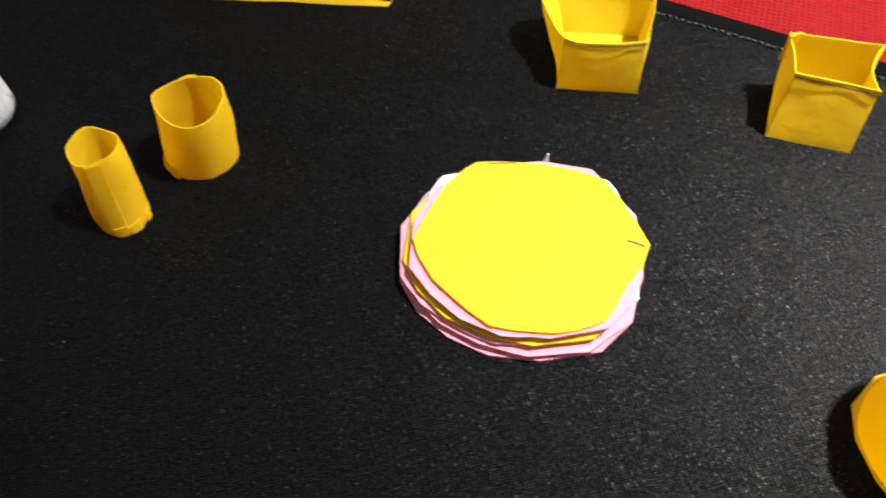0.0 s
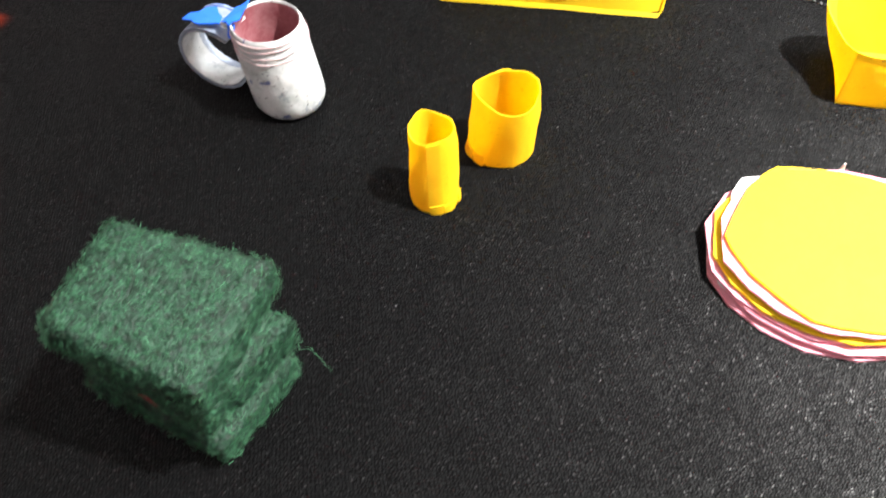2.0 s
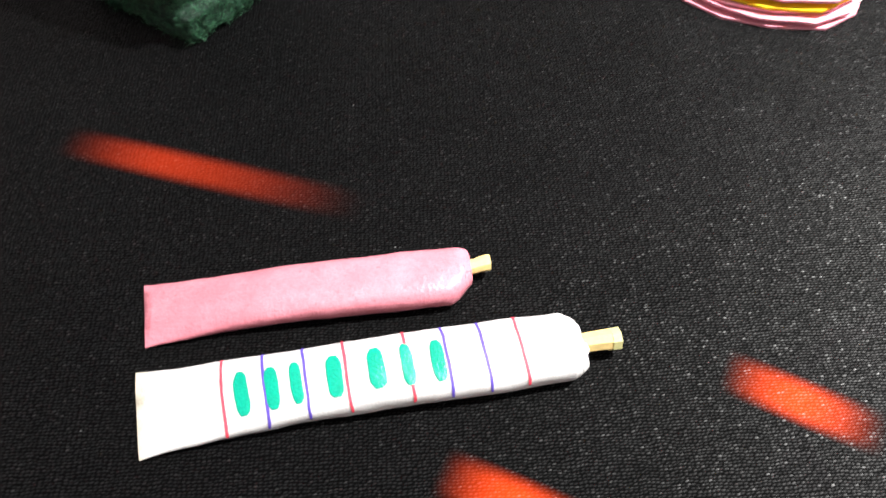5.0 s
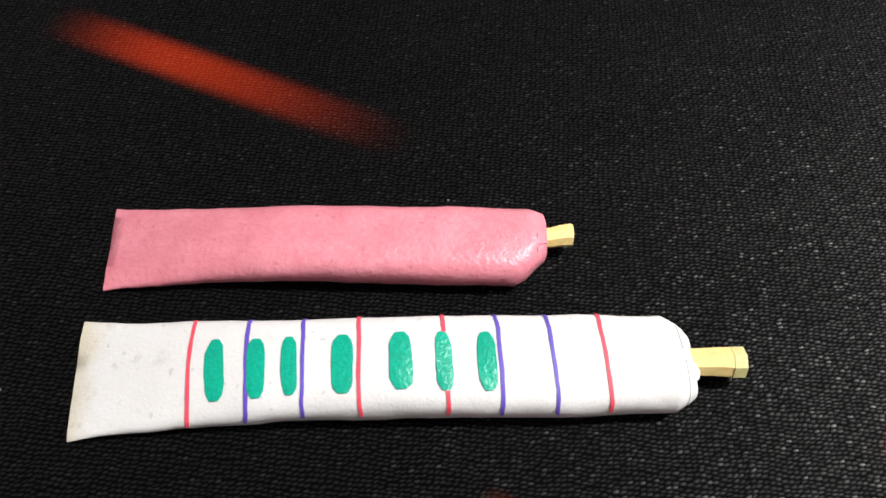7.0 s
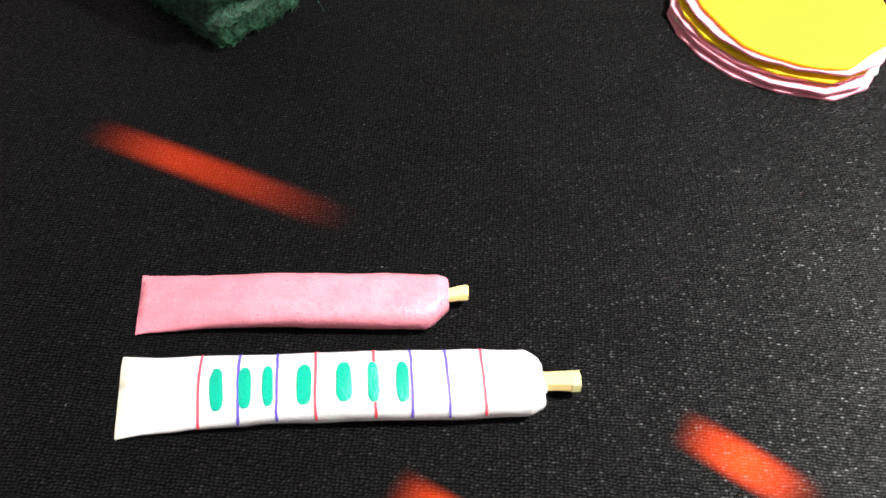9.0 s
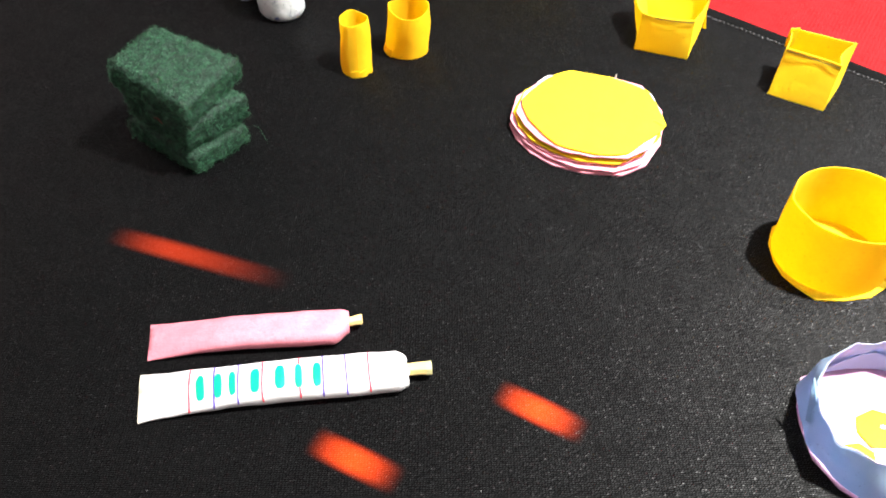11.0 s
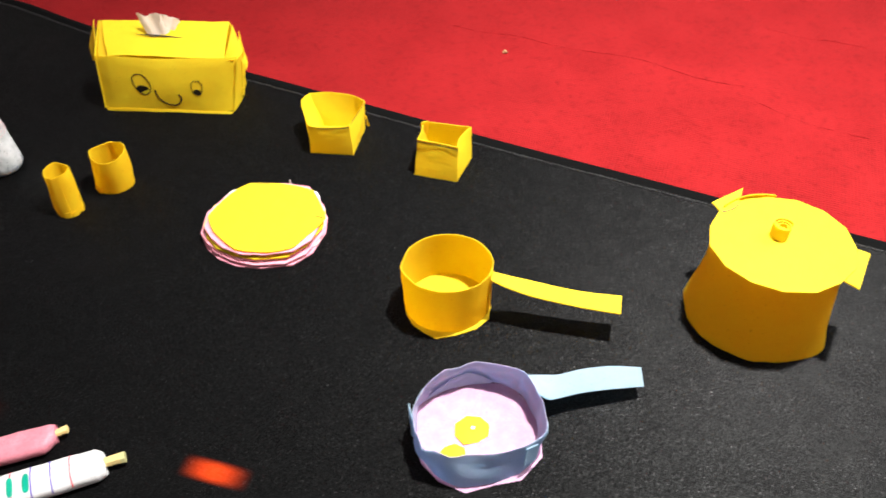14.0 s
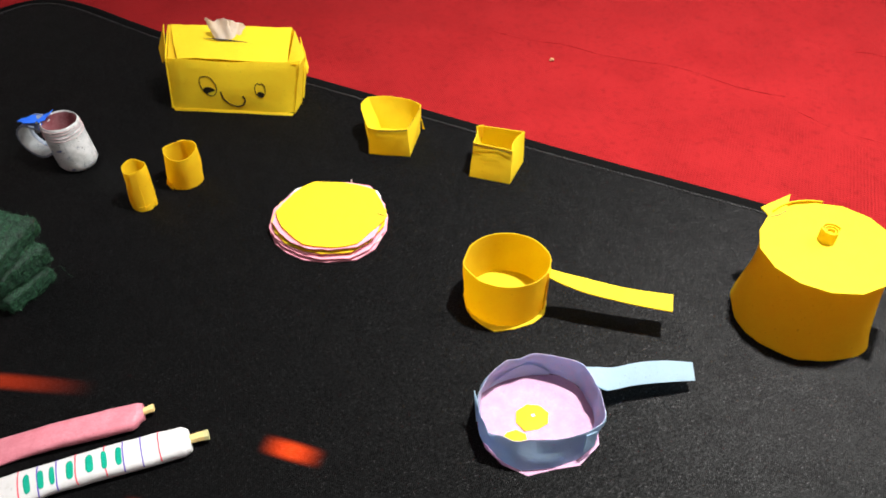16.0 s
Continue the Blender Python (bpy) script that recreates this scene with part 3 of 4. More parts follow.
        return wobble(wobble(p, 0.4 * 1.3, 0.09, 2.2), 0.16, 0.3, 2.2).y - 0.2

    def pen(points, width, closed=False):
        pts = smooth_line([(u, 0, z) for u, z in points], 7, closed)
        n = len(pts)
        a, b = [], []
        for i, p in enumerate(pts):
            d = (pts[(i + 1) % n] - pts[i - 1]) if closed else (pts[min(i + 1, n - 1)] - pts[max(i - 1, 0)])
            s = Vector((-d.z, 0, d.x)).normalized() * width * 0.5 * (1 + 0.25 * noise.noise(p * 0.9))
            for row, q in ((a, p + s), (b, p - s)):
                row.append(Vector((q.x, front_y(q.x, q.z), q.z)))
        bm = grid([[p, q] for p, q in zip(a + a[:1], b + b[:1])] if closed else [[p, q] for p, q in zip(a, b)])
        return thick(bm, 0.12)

    part("pen_ring", pen(((14.5, 13.4), (13.6, 12.0), (14.0, 9.4), (15.6, 7.2), (18.0, 6.6), (19.6, 8.2), (19.6, 11.0), (17.4, 13.6)), 0.26, True), INK_AND_SHADE, box)
    part("pen_ring", pen(((35.3, 11.9), (34.3, 10.4), (34.6, 7.8), (36.4, 6.6), (37.7, 8.0), (38.0, 10.6), (37.0, 11.9), (36.2, 11.5)), 0.24, True), INK_AND_SHADE, box)
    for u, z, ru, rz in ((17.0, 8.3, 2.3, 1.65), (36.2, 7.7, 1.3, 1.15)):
        part("pen_dot", disc([(u + ru * math.cos(a), front_y(u, z) - 0.02, z + rz * math.sin(a) - 0.12 * (math.cos(a) * ru)) for a in (2 * math.pi * k / 18 for k in range(18))], 0.12, 0, 2), INK_AND_SHADE, box)
    part("pen_curve", pen(((21.2, 8.3), (21.9, 5.6), (24.0, 3.4), (26.8, 2.6), (29.0, 3.4), (30.0, 5.2), (29.4, 6.9)), 0.56), INK_AND_SHADE, box)
    # dark strip laid on the sheet for the shade inside the slot
    slot = []
    for k in range(14):
        f = k / 13
        half = 0.28 * math.sin(math.pi * f) + 0.06
        c = Vector((14.6 + 16.4 * f, 11.6 - 0.9 * f, 0))
        rise = 19.2 + 5.1 * (c.y - 2) / 17 + 0.9 * math.sin(math.pi * min(1.0, (c.x - 3) / 28)) * 0.45 + 0.62
        slot.append([c + Vector((0, -half, rise - 0.3 * half)), c + Vector((0, half, rise + 0.3 * half))])
    part("slot", thick(grid(slot), 0.05), INK_AND_SHADE, box, "dark narrow strip laid on the top sheet as slot shade")
    return box


def build_tissue():
    """Crumpled tissue pulled up through the slot."""
    t = thing("tissue", 24.4, 67.6, "crumpled white tissue pulled up through the box slot", "tissue", z=22.0)
    for ox, oy, w0, w1, tall, lean, seed in ((0.0, 0.2, 6.4, 11.6, 6.8, -1.3, 1.0), (1.4, 0.9, 5.2, 8.4, 5.4, 1.9, 4.0)):
        rows = []
        for j in range(9):
            f = j / 8
            row = []
            for i in range(11):
                g = i / 10 - 0.5
                w = w0 + (w1 - w0) * f ** 0.8
                fold = 0.6 * math.sin(i * 1.2 + seed + 0.22 * j) * (0.5 + 0.7 * f)
                z = 0.3 + tall * f * (0.95 - 0.35 * g - 0.22 * abs(2 * g) ** 2 + 0.13 * math.sin(1.1 * i + seed))
                row.append(wobble((ox + g * w + lean * f, oy + fold + 4.2 * f, z), 0.8 * f, 0.8, seed))
            rows.append(row)
        part("crumpled_fold", thick(grid(rows), 0.08), TISSUE, t, sharp=60)
    return t


def build_square_box(name, label, base, top, seed, dips, tab, puff, tops=None):
    """An open folded paper box: base and top outlines of four corners in order, rims sagging by dips."""
    c = sum((Vector((*p, 0)) for p in base), Vector()) / 4
    box = thing(name, c.x, c.y, label, "paper box", "small open paper boxes")
    h = [Vector((x, y, z)) - c for x, y, z in top]
    b = [Vector((*p, 0.05)) - c for p in base]
    n = 8
    for k in range(4):
        b0, b1, t0, t1 = b[k], b[(k + 1) % 4], h[k], h[(k + 1) % 4]
        out = (b0 + b1).normalized()
        rows = []
        edge = smooth_line([Vector(q) - c for q in tops[k]], 6) if tops else None
        for j in range(7):
            f = j / 6
            row = []
            for i in range(n + 1):
                g = i / n
                hump = math.sin(math.pi * g)
                if edge:
                    p = b0.lerp(b1, g).lerp(edge[round(g * (len(edge) - 1))], f ** 0.8)
                else:
                    p = b0.lerp(b1, g).lerp(t0.lerp(t1, g), f)
                    p.z -= dips[k][0] * hump * f * f
                    p += out * dips[k][1] * hump * f ** 1.5
                row.append(wobble(p + out * puff[k] * hump * math.sin(math.pi * f), 0.26, 0.2, seed))
            rows.append(row)
        part("side_panel", thick(grid(rows), 0.2), YELLOW, box)
    part("bottom_panel", disc([p + Vector((0, 0, 0.25)) for p in b], 0.25, 0, 3), YELLOW, box)
    # folded-over lip along the front rim, and a loose tab
    a, d = h[0], h[1]
    up = []
    for i in range(9):
        g = i / 8
        p = a.lerp(d, g)
        p.z -= dips[0][0] * math.sin(math.pi * g)
        if tops:
            p = smooth_line([Vector(q) - c for q in tops[0]], 2)[i].copy() if len(tops[0]) == 5 else p
        p += (b[0] + b[1]).normalized() * ((0 if tops else dips[0][1]) * math.sin(math.pi * g) + 0.22)
        up.append([p + Vector((0, 0, 0.15)), p + Vector((0, 0, -1.0 - 0.5 * g))])
    part("rim_lip", thick(grid(up), 0.25), YELLOW, box)
    # dark rods along the rim, standing in for the shade at its folds
    ahead = (b[0] + b[1]).normalized() * 0.26
    marks = [[q[0].lerp(q[1], 0.25 if tops else 0.45) + ahead for q in (up[3:] if tops else up)]]
    if tops:
        marks.append([p + Vector((0, 0, 0.12)) for p in smooth_line([Vector(q) - c for q in tops[1]], 4)[1:11]])
    for line in marks:
        part("fold_shade_line", rod(line, [0.07 + 0.06 * abs(noise.noise(p * 0.7)) for p in line], 5), INK_AND_SHADE, box, "thin dark rod for the shade of the folded rim")
    part("tab", thick(grid([[Vector(p) - c for p in tab[:2]], [Vector(p) - c for p in (tab[3], tab[2])]]), 0.3), YELLOW_SHADED, box)
    return box


def build_cup(name, label, base, top, rx, ry, rtop, height, n, seed, seam, foot):
    """A rolled paper cup with a lapped seam and ragged glued foot."""
    cup = thing(name, *base, label, "paper cup", "rolled paper cups")
    lean = Vector((top[0] - base[0], top[1] - base[1], 0))
    bot = oval(0, 0, rx, ry, 0.1, n, 10, rough=0.04, seed=seed)
    rim = [p + lean for p in oval(0, 0, rtop[0], rtop[1], height, n, 10, tilt=rtop[2:], rough=0.03, seed=seed + 1)]
    for i, p in enumerate(rim):
        a = 2 * math.pi * i / n
        k = 1 + 0.045 * math.sin(3 * a + seed) + 0.025 * math.sin(5 * a + 2 * seed)
        p.x, p.y = lean.x + (p.x - lean.x) * k, lean.y + (p.y - lean.y) * k
        p.z += 0.35 * math.sin(2 * a + seed)
    part("wall", band(bot, rim, 6, 0.2, 0.1, 0.45, seed), YELLOW_SHADED, cup)
    part("bottom", disc([p * 0.96 + Vector((0, 0, 0.3)) for p in bot], 0.25, 0, 2), YELLOW_SHADED, cup)
    i = int(seam * n) % n
    lap = []
    for j in range(7):
        f = j / 6
        p, q = bot[i].lerp(rim[i], f), bot[(i + 2) % n].lerp(rim[(i + 2) % n], f)
        r, q2 = bot[(i + 1) % n].lerp(rim[(i + 1) % n], f), q
        lift = 1.0 + (0.22 / rx)
        axis = lean * f + Vector((0, 0, height * f))
        lap.append([axis + Vector(((v - axis).x * lift, (v - axis).y * lift, (v - axis).z)) for v in (p, r, q2)])
    part("seam_flap", thick(grid(lap), 0.28), YELLOW_SHADED, cup)
    for a, size in foot:
        rows = []
        for k in range(4):
            f = k / 3
            row = []
            for g in (-1, -0.5, 0, 0.5, 1):
                t = radians(a + g * 9 * size)
                r = 1.03 + 0.07 * f * (1 - 0.5 * g * g) + 0.01 * g
                row.append(wobble((rx * r * math.cos(t), ry * r * math.sin(t), 1.9 - 1.75 * f + 0.3 * g * (1 - f)), 0.12, 0.8, seed))
            rows.append(row)
        part("foot_fold", thick(grid(rows), 0.22), YELLOW_SHADED, cup)
    return cup


def build_mug():
    """Small white-painted mug: turned body, band handle, red lining, blue bow."""
    mug = thing("mug", -27.2, 28.9, "small white painted mug with dark red lining and paint smudges", "mug")
    prof = ((0.0, 0.05), (4.6, 0.05), (5.9, 0.5), (6.5, 1.5), (6.6, 3.0), (6.45, 12.6), (6.3, 13.3), (6.32, 13.9), (6.3, 14.6), (6.16, 15.0), (6.22, 15.5), (6.2, 16.6), (6.05, 17.25), (5.85, 17.45), (5.62, 17.2), (5.5, 15.5))

    def spin(profile, seed, size):
        rows = [[wobble((r * math.cos(a) + 1.2 - 0.105 * z, r * math.sin(a) - 0.5 + 0.03 * z, z), size if r > 0.1 else 0, 0.3, seed) for a in (2 * math.pi * k / 40 for k in range(40))] for r, z in profile]
        return grid(rows, closed=True)

    bm = spin(prof, 2.0, 0.14)
    bmesh.ops.remove_doubles(bm, verts=list(bm.verts), dist=0.02)
    part("body", bm, MUG_PAINT, mug, sharp=50)
    bm = spin(((5.6, 17.0), (5.45, 15.0), (5.3, 3.0), (4.4, 1.8), (0.0, 1.6)), 2.0, 0.1)
    bmesh.ops.remove_doubles(bm, verts=list(bm.verts), dist=0.02)
    part("lining", bm, MUG_RED, mug, "dark red painted lining", sharp=60)
    for k, (z, r) in enumerate(((13.5, 6.42), (14.4, 6.42), (15.4, 6.34), (16.3, 6.3))):
        ring = [wobble((r * math.cos(a) + 1.2 - 0.105 * z, r * math.sin(a) - 0.5 + 0.03 * z, z + 0.3 * math.sin(a + k)), 0.16, 0.35, k + 1.0) for a in (2 * math.pi * i / 36 for i in range(37))]
        part("neck_thread", rod(ring, [0.10 + 0.07 * noise.noise(p * 0.6) for p in ring], 6), NECK, mug, "thin pinkish screw thread ring")
    # handle: a paper band bent into a C
    out = Vector((-0.90, 0.40, 0)).normalized()
    side = Vector((-out.y, out.x, 0))
    path = []
    for k in range(15):
        a = radians(128 - 262 * k / 14)
        path.append(out * (11.6 + 7.0 * math.cos(a)) + Vector((0, 0, 8.2 + 6.6 * math.sin(a))))
    rows = []
    for p in path:
        rows.append([wobble(p + side * w, 0.12, 0.3, 1.0) for w in (-3.4, -1.7, 0, 1.7, 3.4)])
    part("handle", thick(grid(rows), 0.6), HANDLE_SHADED_PAINT, mug, "bent white paper band handle", sharp=60)
    hub = out * 11.6 + Vector((0, 0, 8.2))
    inner = [[q + (hub - p).normalized() * 0.75 for q in r[1:]] for p, r in zip(path, rows)]
    part("inner_face", thick(grid(inner), 0.12), MUG_PAINT, mug, "white inner face of the handle band", sharp=60)
    part("blue_edge", rod([r[0] for r in rows[1:12]], 0.36, 6), BLUE_WASH, mug, "smeared blue paint along the handle edge")
    return mug


def build_bow():
    """Blue ribbon scraps tied where the handle meets the rim."""
    bow = thing("bow", -34.6, 30.3, "small bright blue ribbon bow on the mug handle", "ribbon", z=14.0)
    o = Vector((-34.6, 30.3, 14.0))

    def tri(*pts):
        a, b, c, d = (Vector(p) - o for p in pts)
        rows = [[wobble(a.lerp(b, i / 4).lerp(d.lerp(c, i / 4), j / 4), 0.65, 0.55, 3.0) for i in range(5)] for j in range(5)]
        return thick(grid(rows), 0.25)

    part("loop", tri((-43.4, 33.8, 15.2), (-37.2, 35.6, 16.0), (-35.6, 30.6, 16.0), (-39.6, 30.8, 15.8)), BLUE, bow)
    part("loop", tri((-30.9, 34.9, 18.0), (-31.6, 29.5, 18.4), (-33.4, 26.9, 18.2), (-35.2, 29.2, 17.6)), BLUE, bow)
    part("tail", tri((-34.3, 29.0, 17.0), (-33.2, 28.4, 17.4), (-33.0, 26.6, 15.8), (-34.0, 26.9, 15.6)), BLUE, bow)
    rows = [[(a[0] - 34.9 - o.x, a[1] + 30.0 - o.y, 16.3 - o.z + a[2]) for a in ((r * math.cos(t), r * math.sin(t), 0.7 * s) for t in (2 * math.pi * k / 10 for k in range(10)))] for r, s in ((0.1, -1), (0.8, -0.6), (1.0, 0), (0.8, 0.6), (0.1, 1))]
    part("knot", grid(rows, closed=True), MUG_PAINT, bow, "pale knot")
    return bow


def build_pad(name_seed, corners, low, high, label):
    """A square of green scouring pad: lumpy core with loose fibres all over; low and high are the heights of its corners."""
    c = sum((Vector((*p, 0)) for p in corners), Vector()) / 4
    z0 = min(low)
    pad = thing("scouring_pad", c.x, c.y, label, "scouring pad", "stacked scouring pads", z=z0)
    k = [Vector((*p, 0)) - c for p in corners]
    n, m = 18, 8

    def level(z, u, v):
        return (z[0] * (1 - u) + z[1] * u) * (1 - v) + (z[3] * (1 - u) + z[2] * u) * v - z0

    def at(u, v, w):
        p = k[0].lerp(k[1], u).lerp(k[3].lerp(k[2], u), v)
        edge = max(abs(u - 0.5), abs(v - 0.5)) * 2
        p = p * (1 - 0.08 * abs(2 * w - 1) ** 6)
        p.z = level(low, u, v) * (1 - w) + level(high, u, v) * w
        p.z += (-0.5 * edge ** 8 if w > 0.99 else 0) + (0.4 * edge ** 6 if w < 0.01 else 0)
        return p

    def lump(p):
        v = 0.75 * noise.noise_vector(p * 0.55 + Vector((name_seed, 0, 0))) + 0.5 * noise.noise_vector(p * 1.3)
        return Vector((v.x, v.y, v.z * 0.5))

    bm = bmesh.new()
    cache = {}

    def vert(u, v, w):
        key = (round(u, 4), round(v, 4), round(w, 4))
        if key not in cache:
            p = at(u, v, w)
            low = w < 0.01
            q = p + lump(p)
            if low:
                q.z = max(p.z, 0.02)
            cache[key] = bm.verts.new(q)
        return cache[key]

    for i in range(n):
        for j in range(n):
            for w in (0.0, 1.0):
                bm.faces.new([vert((i + a) / n, (j + b) / n, w) for a, b in ((0, 0), (1, 0), (1, 1), (0, 1))])
        for j in range(m):
            for e in (0.0, 1.0):
                bm.faces.new([vert((i + a) / n, e, (j + b) / m) for a, b in ((0, 0), (1, 0), (1, 1), (0, 1))])
                bm.faces.new([vert(e, (i + a) / n, (j + b) / m) for a, b in ((0, 0), (1, 0), (1, 1), (0, 1))])
    part("core", bm, FELT, pad, sharp=180)
    rng = random.Random(int(name_seed * 10))
    verts, faces = [], []
    for _ in range(12000):
        pick = rng.random()
        u, v = rng.random(), rng.random()
        if pick < 0.5:
            p, nor = at(u, v, 1.0), Vector((0, 0, 1))
        else:
            e = rng.choice((0.0, 1.0))
            w = rng.uniform(0.10, 0.93)
            p = at(u, e, w) if pick < 0.75 else at(e, u, w)
            nor = Vector((p.x, p.y, 0)).normalized()
        p = p + lump(p)
        d = Vector((rng.gauss(0, 1), rng.gauss(0, 1), rng.gauss(0, 1)))
        d = (d - nor * d.dot(nor) * 0.75).normalized()
        length, r = rng.uniform(0.4, 1.2), rng.uniform(0.016, 0.034)
        bend = nor * rng.uniform(-0.05, 0.25) + Vector((rng.gauss(0, 0.2), rng.gauss(0, 0.2), 0))
        pts = [p - 0.1 * nor, p + d * length * 0.5 + bend, p + d * length + bend * rng.uniform(-0.2, 1.0)]
        side = d.cross(nor).normalized()
        if side.length < 0.5:
            continue
        up = side.cross(d)
        base = len(verts)
        for q, s in zip(pts, (1, 1, 0.5)):
            for a in (0.0, 2.094, 4.189):
                o = q + r * s * (math.cos(a) * side + math.sin(a) * up)
                o.z = max(o.z, 0.02)
                verts.append(o * 0.001)
        for s in (0, 3):
            for a in range(3):
                b = (a + 1) % 3
                faces.append((base + s + a, base + s + b, base + s + 3 + b, base + s + 3 + a))
    me = bpy.data.meshes.new("fibre_tangle")
    me.from_pydata(verts, [], faces)
    me.materials.append(FIBRE)
    for f in me.polygons:
        f.use_smooth = True
    ob = new("fibre_tangle", me)
    ob.parent = pad
    tagged(ob, "tangled green scrub fibres", kind="stuff")
    if name_seed == 2.0:
        fleck = [Vector(p) - c - Vector((0, 0, z0)) for p in ((-37.4, -37.4, 12.4), (-36.0, -38.2, 13.0), (-34.8, -39.0, 12.2))]
        part("red_fleck", rod([wobble(p, 0.2, 0.9, 1.0) for p in fleck], [0.08, 0.2, 0.08], 6), FLECK, pad, "small reddish fleck caught in the pad")
    if name_seed == 1.0:
        hair = smooth_line([Vector(p) - c for p in ((-20.6, -27.0, 3.0), (-18.4, -26.6, 3.4), (-16.6, -28.0, 1.6), (-15.4, -28.9, 0.5))], 5)
        part("loose_fibre", rod(hair, 0.022, 5), FIBRE, pad, "single pale fibre sticking out of the pad")
    return pad


TOP_CUT = ((44.2, -10), (50.5, -0.5), (56, 3.2), (64, 2.6), (70, 0.7), (75.4, -2.8), (78.9, -15.5), (73.5, -22.3), (69, -27.0), (62, -28.4), (52.8, -25.6), (46, -17.3))
LOW_CUT = ((41.4, -14.0), (43.6, -19.4), (47.2, -24.2), (52.5, -27.8), (59.5, -29.8), (68.5, -29.2), (74.2, -25.2), (78.4, -17.0), (79.2, -10), (75.0, 0.6), (67, 3.8), (57, 3.9), (48.5, 1.0), (43.4, -5))

WHITE_CUT = ((45.0, -8), (47.9, -0.4), (50.5, 2.5), (55.2, 2.8), (66, 2.3), (76.2, -1.7), (77.2, -4), (78, -14), (73, -22.6), (62, -27.4), (52, -24.8), (46, -17))

PENCIL = (((75.6, -14.4), (76.8, -15.0), (78.0, -15.8)), ((57.6, 2.9), (59.6, 2.8), (62.2, 2.5)))


def build_plate(cut, dx, dy, size, turn, z, tilt, material, label, seed, t=0.4):
    """A plate cut by hand out of craft paper."""
    plate = thing("paper_plate", 60.5, -12.8, label, "paper plate", "stack of paper plates", z=z)
    rng = random.Random(seed)
    c, s = math.cos(radians(turn)), math.sin(radians(turn))
    pts = []
    for x, y in cut:
        k = size * (1 + 0.03 * (rng.random() - 0.5))
        x, y = k * (x - 60.5), k * (y + 12.8)
        x, y = x * c - y * s * 1.06 + dx, x * s * 0.94 + y * c + dy
        pts.append(Vector((x, y, tilt[0] * x + tilt[1] * y)))
    edge = []
    for a, b in zip(pts, pts[1:] + pts[:1]):
        edge += [a.lerp(b, k / 3) for k in range(3)]
    if cut is TOP_CUT:
        edge = [p.lerp(q, 0.45) for p, q in zip(edge, smooth_line(pts, 3, True))]
    edge = [wobble(p, 0.16, 0.7, seed) for p in edge]
    if seed == 27:
        for arc in PENCIL:
            line = smooth_line([(x - 60.5, y + 12.8, 0.14) for x, y in arc], 4)
            part("pencil_mark", rod(line, 0.13, 5, 0.3), INK_AND_SHADE, plate, "short dark pencil mark at the cut edge")
    part("disc", disc([p + Vector((0, 0, 0.12 * rng.random())) for p in edge], t, 0.15, 4), material, plate)
    return plate


